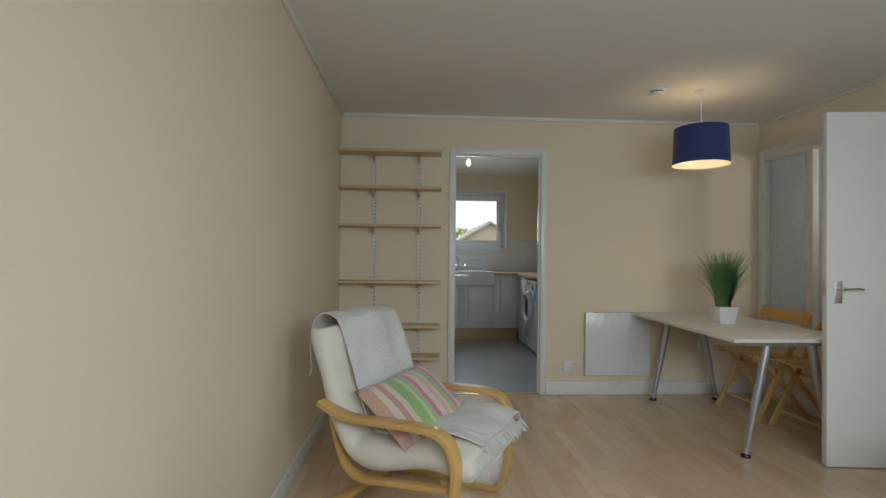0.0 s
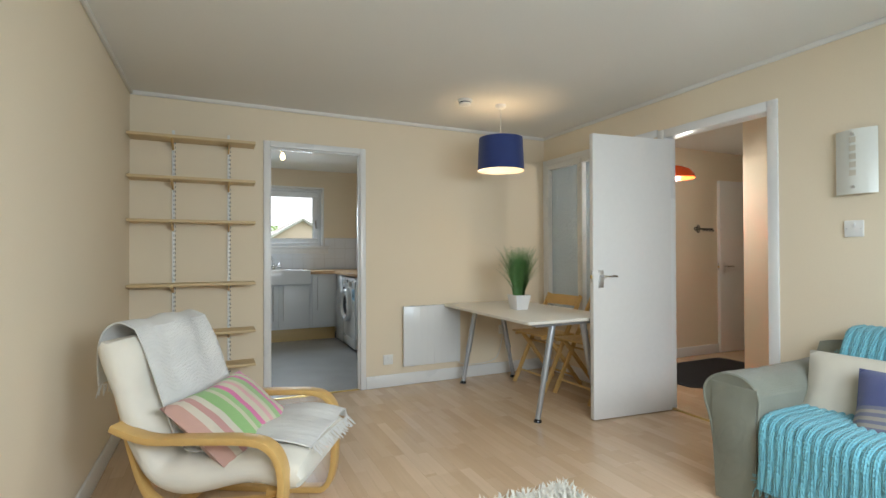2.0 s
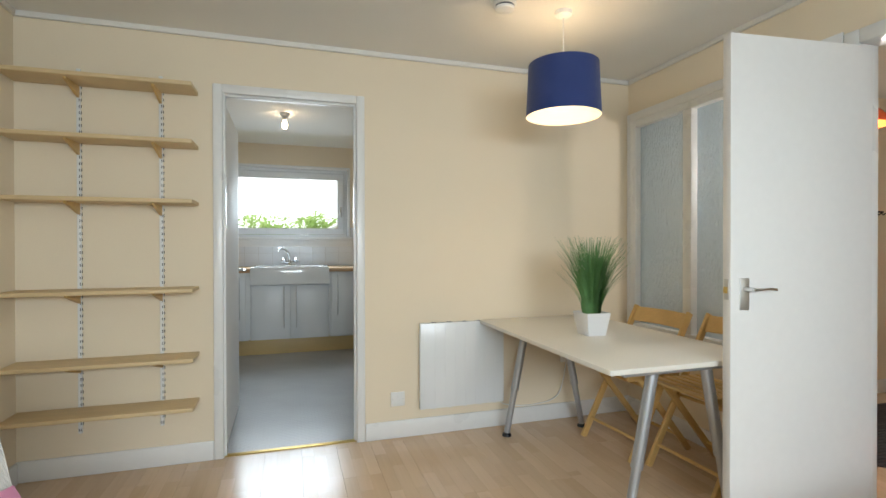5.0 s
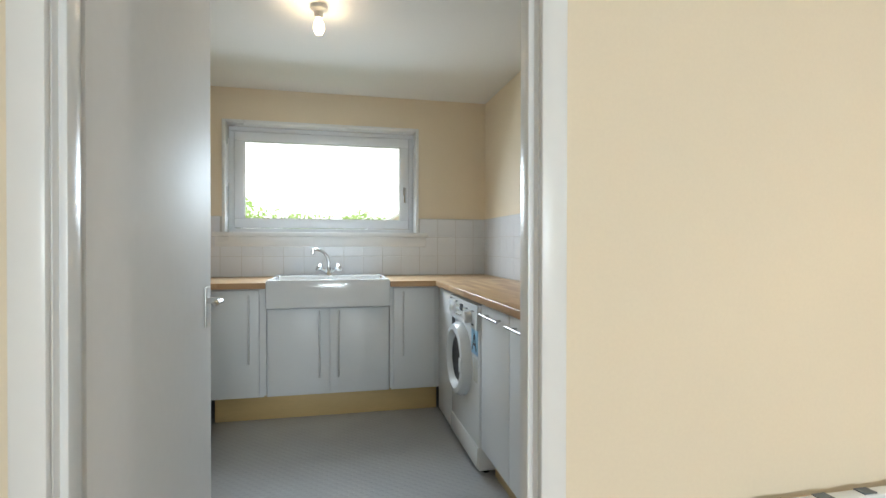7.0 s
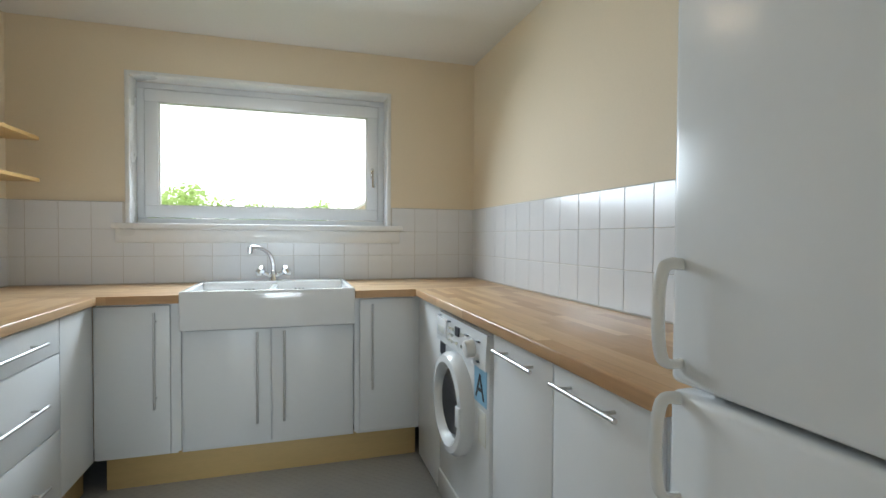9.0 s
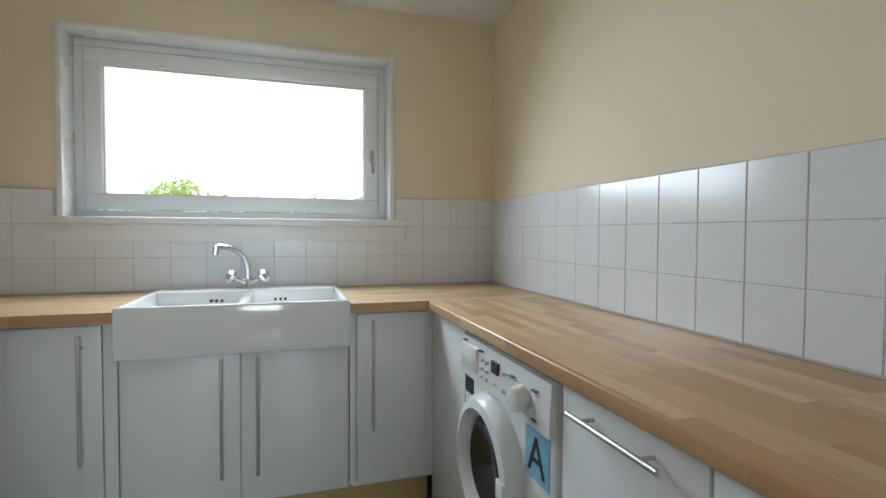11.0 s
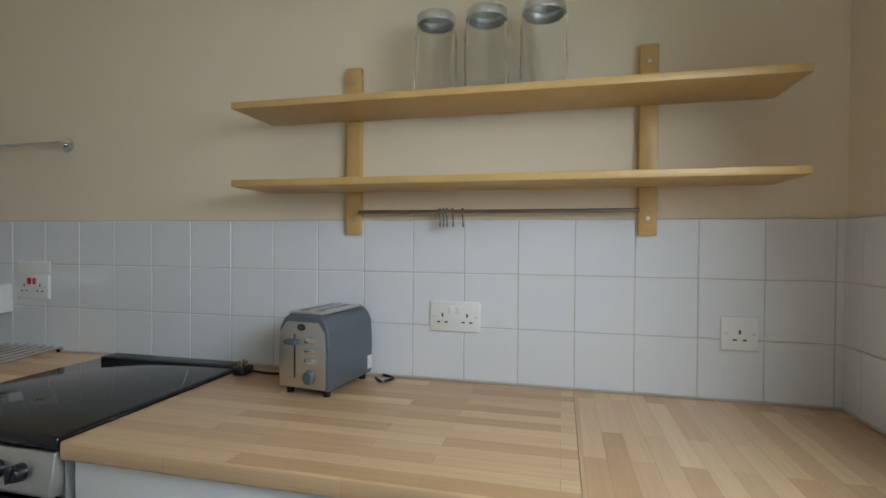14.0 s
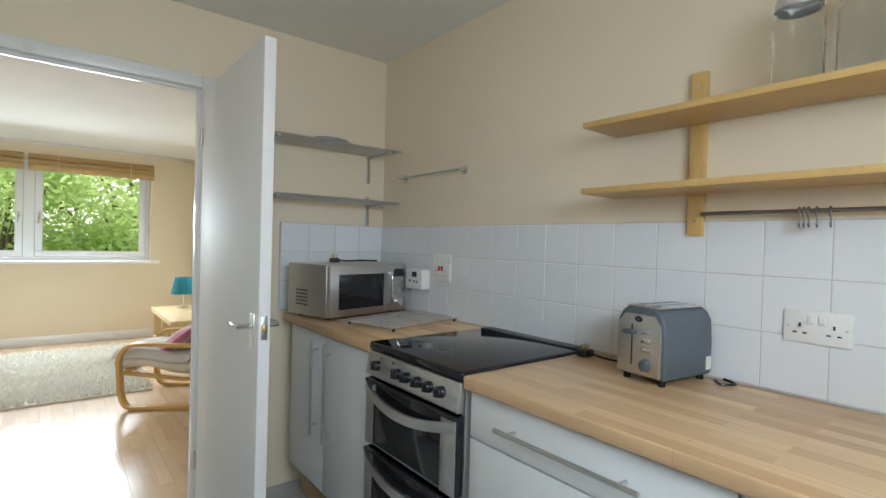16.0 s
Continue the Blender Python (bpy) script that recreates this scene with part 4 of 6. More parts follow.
c = tagged(part("striped_cushion", pillow(0.53, 0.39, 0.14, seed=3), STRIPE, None, smooth=True), "pink and green striped cushion on the armchair", "cushion")
c.matrix_world = pose(*CH, 0, 0, CT) @ pose(0.045, -0.012, 0.46, 0, 0, 86) @ pose(0, 0, 0, 39, -2, 0)

# ---- sofa ----
o = thing("sofa", "low sofa in a loose sage green slipcover", "sofa", (2.68, -2.45, 0))
part("base", sheet(lambda u, v: (0.06 - 0.02 * math.sin(v * 9) * 0.3, -0.10 - 1.75 * u, 0.01 + 0.36 * v), 30, 8, 0.03), OLIVE, o, "gathered green cloth skirt", smooth=True)
part("body", bx(0.07, 0.93, -1.95, -0.06, 0.03, 0.36), OLIVE, o, bevel=0.03)
part("seat_cushion", bx(0.02, 0.72, -1.70, -0.24, 0.31, 0.415), OLIVE, o, bevel=0.05, segments=4)


ARM = curved([(0, -0.045, 0.012), (0, -0.035, 0.20), (0, -0.015, 0.36), (0, 0.018, 0.46), (0, 0.012, 0.535), (0, -0.045, 0.585), (0, -0.12, 0.60), (0, -0.20, 0.585), (0, -0.25, 0.53), (0, -0.252, 0.45), (0, -0.24, 0.30), (0, -0.24, 0.012)], 4)
for k, dy in enumerate((0.0, -1.70)):
    bm = bmesh.new()
    rings = []
    for i in range(25):
        u = i / 24
        sw = 1 - 0.03 * (1 - min(1, u * 12)) - 0.02 * math.sin(math.pi * u)
        ring_ = []
        for p in ARM:
            n_ = noise.noise(Vector((u * 5, p.y * 9, p.z * 9 + k * 5))) * 0.012 + noise.noise(Vector((u * 14, p.y * 25, p.z * 5))) * 0.005
            ring_.append(bm.verts.new((0.012 + 0.91 * u, -0.12 + (p.y + 0.12) * (sw + n_) + dy, p.z * (1 - 0.015 * math.sin(math.pi * u)) + n_ * 0.6 * p.z + 0.025 * u * p.z)))
        rings.append(ring_)
    for r0, r1 in zip(rings, rings[1:]):
        for j in range(len(ARM) - 1):
            bm.faces.new((r0[j], r0[j + 1], r1[j + 1], r1[j]))
    bm.faces.new(rings[0])
    bm.faces.new(rings[-1][::-1])
    bmesh.ops.recalc_face_normals(bm, faces=bm.faces)
    ar = part("arm", bm, OLIVE, o, "rolled green cloth arm", smooth=True)
    part("piping", sweep([Vector((0.012, -0.12 + (p.y + 0.12) * 0.95 + dy, p.z * 0.99)) for p in ARM], ring(0.0055, 6)), OLIVE, ar, smooth=True)
    part("front_panel", sheet(lambda u, v: (0.006 - 0.014 * math.sin(math.pi * u) * math.sin(math.pi * v) - 0.004 * math.sin(u * 19 + v * 6), -0.12 + dy + (-0.115 + 0.20 * v) * (0.86 + 0.22 * u), 0.02 + 0.53 * u), 14, 10, 0.008), OLIVE, ar, "green cloth arm front", smooth=True)
part("backrest", sheet(lambda u, v: (0.66 + 0.10 * math.sin(math.pi * 0.5 * v) + 0.16 * max(0, v - 0.8) - 0.05 * (1 - abs(2 * u - 1) ** 4), -0.08 - 1.80 * u, 0.44 + 0.29 * v - 0.05 * abs(2 * u - 1) ** 6), 30, 12, 0.14), OLIVE, o, "sagging green cloth back", smooth=True)


def waffle(u, v):
    rib, cell = abs(math.sin(u * 62 * math.pi * 0.5)), abs(math.sin(v * 150))
    return 0.008 * rib ** 0.6 + 0.0045 * cell * (0.35 + 0.65 * rib)


def throw_sofa(u, v):
    """Down the back, over the seat and over its front edge."""
    y = -0.262 - 1.32 * v + 0.02 * noise.noise(Vector((u * 5, v * 3, 0)))
    line = SOFALINE
    k = u * (len(line) - 1)
    i = min(int(k), len(line) - 2)
    p = line[i].lerp(line[i + 1], k - i)
    d = (line[i + 1] - line[i]).normalized()
    n = Vector((d.z, 0, -d.x))
    n = n if n.z > 0 or n.x < 0 else -n
    return Vector((p.x, y, p.z)) + n * (0.012 + waffle(v * 1.3, u * 1.1) + 0.012 * noise.noise(Vector((u * 4, v * 4, 7))))


SOFALINE = curved([(0.80, 0, 0.77), (0.70, 0, 0.762), (0.61, 0, 0.66), (0.56, 0, 0.51), (0.52, 0, 0.445), (0.25, 0, 0.442), (0.06, 0, 0.43), (0.0, 0, 0.385), (-0.015, 0, 0.28), (-0.02, 0, 0.15)], 6)
bm = sheet(throw_sofa, 200, 250, 0.005)
fr_bm = bmesh.new()
rng = random.Random(3)
fringe(fr_bm, throw_sofa(0.0, 0.0), throw_sofa(0.98, 0.0), Vector((0, 1, -0.2)), 150, rng, 0.03)
fringe(fr_bm, throw_sofa(1.0, 0.0), throw_sofa(1.0, 1.0), Vector((-0.1, 0, -1)), 120, rng, 0.04)
th = tagged(part("sofa_throw", bm, TEAL, None, smooth=True), "turquoise waffle throw spread over the sofa", "throw")
th.matrix_world = pose(2.68, -2.45, 0)
tagged(part("fringe", fr_bm, TEAL, th, "short turquoise fringe"), kind="stuff")
c = tagged(part("linen_cushion", pillow(0.52, 0.36, 0.12, seed=5), BEIGE, None, smooth=True), "natural linen cushion leaning on the sofa back", "cushion")
c.matrix_world = pose(3.12, -2.93, 0.535) @ pose(0, 0, 0, 0, 0, -76) @ pose(0, 0, 0, 56, 0, 0)
c = tagged(part("navy_cushion", pillow(0.36, 0.36, 0.12, seed=6), DENIM, None, smooth=True), "navy and beige woven cushion leaning on another", "cushion")
c.matrix_world = pose(2.99, -3.10, 0.515) @ pose(0, 0, 0, 0, 0, -80) @ pose(0, 0, 0, 52, 0, 4)

# ---- rug, low table, table lamp ----
rng = random.Random(21)
RX0, RX1, RY0, RY1 = 0.81, 2.12, -4.08, -2.10
bm = bx(RX0, RX1, RY0, RY1, 0.001, 0.012)
for i in range(15000):
    x, y = rng.uniform(RX0, RX1), rng.uniform(RY0, RY1)
    a, h = rng.uniform(0, 6.283), rng.uniform(0.018, 0.042)
    dx, dy = math.cos(a), math.sin(a)
    p = Vector((x, y, 0.01))
    tip = p + Vector((dx * rng.uniform(0.005, 0.035), dy * rng.uniform(0.005, 0.035), h))
    s_ = Vector((-dy, dx, 0)) * 0.0035
    v = [bm.verts.new(p - s_), bm.verts.new(p + s_), bm.verts.new(p.lerp(tip, 0.6) + s_ + Vector((0, 0, 0.004))), bm.verts.new(tip), bm.verts.new(p.lerp(tip, 0.6) - s_ + Vector((0, 0, 0.004)))]
    bm.faces.new(v)
tagged(part("shaggy_rug", bm, WOOL, None), "cream shaggy wool rug on the laminate floor", "rug")

o = thing("coffee_table", "low birch table with an open shelf below", "coffee table", (0.29, -3.42, 0))
part("top", bx(-0.28, 0.28, -0.62, 0.62, 0.40, 0.45), LACK, o, bevel=0.003)
part("shelf", bx(-0.26, 0.26, -0.58, 0.58, 0.10, 0.125), LACK, o, bevel=0.002)
for y in (-0.60, -0.02, 0.56):
    part("upright", bx(-0.26, 0.26, y, y + 0.03, 0.0, 0.40), LACK, o, bevel=0.002)
part("back_panel", bx(-0.262, -0.25, -0.58, 0.58, 0.125, 0.40), LACK, o)
part("divider", bx(-0.2, 0.25, 0.25, 0.27, 0.125, 0.40), LACK, o)

o = thing("table_lamp", "small table lamp with a pleated teal shade", "table lamp", (0.28, -3.80, 0.45))
part("base", lathe([(0.001, 0), (0.06, 0), (0.06, 0.012), (0.012, 0.02), (0.001, 0.02)]), CHROME, o, smooth=True)
part("stem", cyl((0, 0, 0.015), (0, 0, 0.2), 0.008), CHROME, o, smooth=True)
bm = bmesh.new()
n = 80
lo = [bm.verts.new(((0.125 + 0.004 * (i % 2)) * math.cos(i * 2 * math.pi / n), (0.125 + 0.004 * (i % 2)) * math.sin(i * 2 * math.pi / n), 0.17)) for i in range(n)]
hi = [bm.verts.new(((0.085 + 0.003 * (i % 2)) * math.cos(i * 2 * math.pi / n), (0.085 + 0.003 * (i % 2)) * math.sin(i * 2 * math.pi / n), 0.36)) for i in range(n)]
for i in range(n):
    bm.faces.new((lo[i], lo[(i + 1) % n], hi[(i + 1) % n], hi[i]))
part("shade", bm, TEALSH, o, "pleated teal cloth shade")

# ---- hall ----
o = thing("doormat", "charcoal ribbed doormat with cut corners", "doormat", (4.62, -0.84, 0), 0)
bm = bmesh.new()
f = bm.faces.new([bm.verts.new(p) for p in ((-0.40, -0.30, 0), (-0.32, -0.38, 0), (0.85, -0.38, 0), (0.93, -0.30, 0), (0.93, 0.30, 0), (0.85, 0.38, 0), (-0.32, 0.38, 0), (-0.40, 0.30, 0))])
ex = bmesh.ops.extrude_face_region(bm, geom=[f])
bmesh.ops.translate(bm, verts=[v for v in ex["geom"] if isinstance(v, bmesh.types.BMVert)], vec=(0, 0, 0.008))
bmesh.ops.recalc_face_normals(bm, faces=bm.faces)
part("backing", bm, MATM, o)
for i in range(24):
    part("rib", bx(-0.36, 0.89, -0.35 + i * 0.03, -0.335 + i * 0.03, 0.007, 0.013), MATM, o)
o = thing("hall_pendant", "orange red glass hall pendant lamp", "pendant lamp", (4.2, -1.03, 1.80))
part("shade", lathe([(0.16, 0.0), (0.155, 0.03), (0.12, 0.075), (0.06, 0.105), (0.012, 0.115)], 32), REDGL, o, smooth=True)
part("cord", cyl((0, 0, 0.11), (0, 0, H - 1.80), 0.003, n=8), WHITEP, o)
o = thing("key_hook_rail", "black cast iron key-shaped hook rail", "hook rail", (5.60, -0.26, 1.42))
part("shaft", bx(-0.10, 0.13, -0.012, -0.001, -0.008, 0.008), IRON, o, bevel=0.003)
bm = bmesh.new()
for a in range(3):
    cx, cz = -0.13 + 0.028 * math.cos(a * 2.094 + 3.14), 0.028 * math.sin(a * 2.094 + 3.14)
    sweep([(cx + 0.018 * math.cos(k), -0.007, cz + 0.018 * math.sin(k)) for k in np.linspace(0, 6.283, 14)], ring(0.005, 6), bm)
part("bow", bm, IRON, o, smooth=True)
for i in range(4):
    part("hook", sweep(curved([(-0.05 + i * 0.05, -0.01, 0), (-0.05 + i * 0.05, -0.025, -0.025), (-0.05 + i * 0.05, -0.04, -0.012)], 4), ring(0.004, 6)), IRON, o, smooth=True)


# ---- kitchen units ----
def bar_handle(parent, p, q, out, r=0.006):
    """A round steel bar on two posts. out: the way it stands off."""
    p, q, out = Vector(p), Vector(q), Vector(out)
    d = (q - p).normalized()
    h = part("handle", cyl(p + out * 0.032, q + out * 0.032, r, n=12), STEEL, parent, "brushed steel bar handle", smooth=True)
    for k in (p + d * 0.045, q - d * 0.045):
        part("post", cyl(k, k + out * 0.03, r * 0.75, n=10), STEEL, h, smooth=True)


def unit(name, label, x0, x1, y0, y1, fronts, face, z1=TOP - 0.038, z0=0.165, group="white kitchen base units"):
    """A carcass with fronts on one side. face: 'e', 'w' or 's'; fronts: (from, to, low, high, handle) along the face."""
    o = thing(name, label, "cabinet", ((x0 + x1) / 2, (y0 + y1) / 2, 0), group=group)
    ox, oy = (x0 + x1) / 2, (y0 + y1) / 2
    part("carcass", bx(x0 - ox, x1 - ox, y0 - oy, y1 - oy, z0, z1), UNIT, o)
    for a, b, lo, hi, hd in fronts:
        g = 0.0018
        if face == "s":
            f = bx(a + g - ox, b - g - ox, y0 - oy - 0.019, y0 - oy - 0.001, lo + g, hi - g)
            out, put = (0, -1, 0), lambda t, z: (t - ox, y0 - oy - 0.019, z)
        elif face == "e":
            f = bx(x1 - ox + 0.001, x1 - ox + 0.019, a + g - oy, b - g - oy, lo + g, hi - g)
            out, put = (1, 0, 0), lambda t, z: (x1 - ox + 0.019, t - oy, z)
        else:
            f = bx(x0 - ox - 0.019, x0 - ox - 0.001, a + g - oy, b - g - oy, lo + g, hi - g)
            out, put = (-1, 0, 0), lambda t, z: (x0 - ox - 0.019, t - oy, z)
        d = part("door" if hi - lo > 0.4 else "drawer_front", f, UNIT, o, bevel=0.0015)
        if hd:
            (t0, h0), (t1, h1) = hd
            bar_handle(d, put(t0, h0), put(t1, h1), out)
    return o


FX, RX = 0.505, 2.055       # carcass fronts, west and east runs
FY = 2.605                  # carcass front, north run
ZT = TOP - 0.038
unit("base_unit", "white base unit in the corner beside the sink", 0.53, 0.862, FY, KB - 0.02, [(0.5235, 0.835, 0.172, ZT - 0.01, ((0.775, 0.395), (0.775, 0.842)))], "s")
unit("sink_unit", "white two-door unit under the ceramic sink", 0.88, 1.685, FY, KB - 0.02, [(0.89, 1.281, 0.182, 0.745, ((1.218, 0.286), (1.218, 0.732))), (1.283, 1.675, 0.182, 0.745, ((1.343, 0.286), (1.343, 0.732)))], "s", z1=0.75)
unit("base_unit", "white narrow base unit beside the sink", 1.70, 2.05, FY, KB - 0.02, [(1.715, 2.0, 0.182, ZT - 0.008, ((1.778, 0.405), (1.778, 0.85)))], "s")
for nm, x0, x1 in (("filler", 0.838, 0.878), ("filler", 1.688, 1.709)):
    tagged(part("filler_panel", bx(x0, x1, FY - 0.012, FY, 0.178, ZT), UNIT, None), "white filler strip between the kitchen units", "filler panel")
unit("drawer_unit", "white drawer unit with steel bar handles", KL + 0.01, FX, 1.56, 2.268, [(1.562, 2.266, 0.742, ZT - 0.008, ((1.69, 0.808), (2.098, 0.808))), (1.562, 2.266, 0.446, 0.740, ((1.69, 0.585), (2.098, 0.585))), (1.562, 2.266, 0.172, 0.444, ((1.69, 0.29), (2.098, 0.29)))], "e")
tagged(part("corner_panel", bx(FX - 0.02, FX + 0.019, 2.27, 2.584, 0.172, ZT - 0.008), UNIT, None, bevel=0.0015), "white blind corner panel in the kitchen run", "panel")
unit("base_unit", "white two-door unit below the microwave oven", KL + 0.01, FX, 0.20, 1.018, [(0.205, 0.59, 0.172, ZT - 0.01, ((0.522, 0.415), (0.522, 0.845))), (0.592, 1.015, 0.172, ZT - 0.01, ((0.652, 0.415), (0.652, 0.848)))], "e")
unit("appliance_unit", "white unit with a wide bar handle", RX, KR - 0.01, 1.165, 1.565, [(1.167, 1.565, 0.145, ZT - 0.01, ((1.235, 0.83), (1.495, 0.83)))], "w")
unit("appliance_unit", "white unit with a wide bar handle beside the fridge", RX, KR - 0.01, 0.775, 1.163, [(0.777, 1.163, 0.145, ZT - 0.01, ((0.865, 0.83), (1.125, 0.83)))], "w")
tagged(part("corner_panel", bx(2.036, 2.06, 2.20, 2.60, 0.02, ZT), UNIT, None, bevel=0.0015), "white end panel beside the washing machine", "panel")
for nm, b_ in (("back", (0.55, 2.03, 2.66, 2.676)), ("west", (0.44, 0.456, 1.565, 2.659)), ("west", (0.44, 0.456, 0.20, 1.015)), ("east", (2.11, 2.126, 0.775, 1.565))):
    tagged(part("plinth", bx(*b_, 0.0, 0.164), PLINTH, None, bevel=0.001), "beech effect plinth under the white units", "plinth", kind="structure")


def worktop(name, label, pts, material):
    bm = bmesh.new()
    f = bm.faces.new([bm.verts.new((x, y, TOP - 0.038)) for x, y in pts])
    ex = bmesh.ops.extrude_face_region(bm, geom=[f])
    bmesh.ops.translate(bm, verts=[v for v in ex["geom"] if isinstance(v, bmesh.types.BMVert)], vec=(0, 0, 0.038))
    bmesh.ops.recalc_face_normals(bm, faces=bm.faces)
    def outer(e):
        a, b = (v.co for v in e.verts)
        return not any(abs(a[i] - b[i]) < 1e-5 and any(abs(a[i] - j) < 0.003 for j in js) for i, js in ((1, (2.5535, KB - 0.008)), (0, (0.8765, 1.6885, KL + 0.008, KR - 0.008))))
    bmesh.ops.bevel(bm, geom=[e for e in bm.edges if outer(e)], offset=0.006, segments=3, affect='EDGES', profile=0.5)
    return tagged(part(name, bm, material, None, smooth=True), label, "worktop")


worktop("worktop", "beech block worktop along the tiled wall", [(KL + 0.008, 1.555), (0.55, 1.555), (0.55, 2.553), (KL + 0.008, 2.553)], TOPY)
worktop("worktop", "short beech worktop under the microwave oven", [(KL + 0.008, KF + 0.008), (0.55, 0.165), (0.55, 1.022), (KL + 0.008, 1.022)], TOPY)
worktop("worktop", "beech worktop along the washing machine", [(2.005, 0.735), (KR - 0.008, 0.735), (KR - 0.008, 2.553), (2.005, 2.553)], TOPY)
worktop("worktop", "beech worktop in the corner beside the sink", [(KL + 0.008, 2.554), (0.876, 2.554), (0.876, KB - 0.008), (KL + 0.008, KB - 0.008)], TOPX)
worktop("worktop", "beech worktop between the sink and the corner", [(1.689, 2.554), (KR - 0.008, 2.554), (KR - 0.008, KB - 0.008), (1.689, KB - 0.008)], TOPX)
worktop("worktop", "narrow beech worktop strip behind the sink", [(0.877, 3.145), (1.688, 3.145), (1.688, KB - 0.008), (0.877, KB - 0.008)], TOPX)

# sink
o = thing("ceramic_sink", "white double-bowl ceramic apron sink", "sink", (1.2825, 2.84, 0))
X, Y0, Y1, ZR = 0.402, -0.303, 0.30, 0.937
bm = bmesh.new()


def rim_ring(bm, x0, x1, y0, y1, z):
    return [bm.verts.new(p) for p in ((x0, y0, z), (x1, y0, z), (x1, y1, z), (x0, y1, z))]


def loft(bm, rings, close=True):
    for a, c in zip(rings, rings[1:]):
        for i in range(4):
            bm.faces.new((a[i], a[(i + 1) % 4], c[(i + 1) % 4], c[i]))
    if close:
        bm.faces.new(rings[-1])


bx(-X, X, Y0, Y0 + 0.028, 0.752, ZR, bm)
part("apron", bm, CERAM, o, "glazed white sink front", 0.007, segments=3)
for nm, b_ in (("rim_side", (-X, -X + 0.026, Y0 + 0.0285, Y1)), ("rim_side", (X - 0.026, X, Y0 + 0.0285, Y1)), ("rim_back", (-X + 0.0265, X - 0.0265, 0.165, Y1)), ("bowl_divider", (-0.018, 0.018, Y0 + 0.0285, 0.1645))):
    part(nm, bx(*b_, 0.755, ZR - (0.012 if nm == "bowl_divider" else 0)), CERAM, o, "", 0.008, segments=3)
for s in (-1, 1):
    a, c = sorted((s * 0.0185, s * (X - 0.0265)))
    bm = bmesh.new()
    loft(bm, [rim_ring(bm, a, c, Y0 + 0.029, 0.1645, 0.915), rim_ring(bm, a + 0.012, c - 0.012, Y0 + 0.042, 0.15, 0.80), rim_ring(bm, a + 0.05, c - 0.05, Y0 + 0.08, 0.11, 0.765)])
    for f in bm.faces:
        f.normal_flip()
    part("bowl", bm, CERAM, o, "", smooth=True)
    part("drain", lathe([(0.035, 0.0), (0.03, 0.004), (0.001, 0.002)], 20, (s * 0.2, -0.06, 0.766)), CHROME, o, smooth=True)
    for i in (-1, 0, 1):
        part("overflow_hole", cyl((s * 0.135 + i * 0.022, 0.158, 0.893), (s * 0.135 + i * 0.022, 0.1475, 0.891), 0.006, n=12), INK, o)
o = thing("mixer_tap", "chrome two-handled swan neck mixer tap", "tap", (1.272, 3.065, ZR))
part("body", lathe([(0.001, 0), (0.026, 0), (0.024, 0.012), (0.018, 0.03), (0.016, 0.06), (0.001, 0.062)]), CHROME, o, smooth=True)
part("spout", sweep(curved([(0, 0, 0.05), (-0.002, -0.005, 0.10), (-0.02, -0.03, 0.155), (-0.06, -0.09, 0.19), (-0.10, -0.15, 0.198), (-0.112, -0.165, 0.185)], 7), ring(0.0125, 12)), CHROME, o, smooth=True)
part("aerator", cyl((-0.112, -0.166, 0.198), (-0.115, -0.168, 0.165), 0.0145, 0.014, n=16), CHROME, o, smooth=True)
for s in (-1, 1):
    part("valve_arm", cyl((0, 0, 0.02), (s * 0.062, -0.012, 0.052), 0.014, 0.012, n=14), CHROME, o, smooth=True)
    h = part("tap_head", lathe([(0.001, 0), (0.019, 0.0), (0.031, 0.013), (0.032, 0.027), (0.021, 0.040), (0.001, 0.043)], 6), CHROME, o)
    h.matrix_local = pose(s * 0.055, -0.01, 0.046) @ pose(0, 0, 0, 15, s * 55, 0)

# washing machine: its front faces -x
o = thing("washing_machine", "white front-loading washing machine under the worktop", "washing machine", (2.03, 1.88, 0))
part("cabinet", bx(0.0, 0.51, -0.295, 0.30, 0.02, 0.862), APPL, o, bevel=0.008)
for y in (-0.25, 0.25):
    part("foot", cyl((0.05, y, 0), (0.05, y, 0.025), 0.02), BLACKP, o)
pn = part("control_panel", sheet(lambda u, v: (-0.006 * math.sin(1.57 * (1 - v)) - 0.008, 0.298 - 0.591 * u, 0.735 + 0.125 * v), 2, 8, 0.02), APPL, o, smooth=True)
part("kick_panel", bx(-0.008, 0.02, -0.29, 0.295, 0.03, 0.14), APPL, o, bevel=0.005)
part("detergent_drawer", bx(-0.021, 0.0, 0.145, 0.285, 0.76, 0.84), APPL, pn, bevel=0.006)
part("drawer_grip", bx(-0.0225, -0.018, 0.17, 0.26, 0.777, 0.808), FROST, pn, bevel=0.003)
part("display", bx(-0.0175, -0.005, -0.01, 0.035, 0.80, 0.835), INK, pn)
part("programme_dial", cyl((-0.01, -0.165, 0.79), (-0.045, -0.165, 0.787), 0.034, 0.03, n=28), WHITEP, pn, bevel=0.003)
for y, z in ((0.105, 0.79), (0.105, 0.765), (0.105, 0.74), (0.07, 0.79), (0.07, 0.765), (0.07, 0.74), (0.012, 0.745), (-0.05, 0.745), (-0.05, 0.79)):
    part("button", cyl((-0.01, y, z + 0.026), (-0.0225, y, z + 0.026), 0.0055, n=10), FROST, pn)
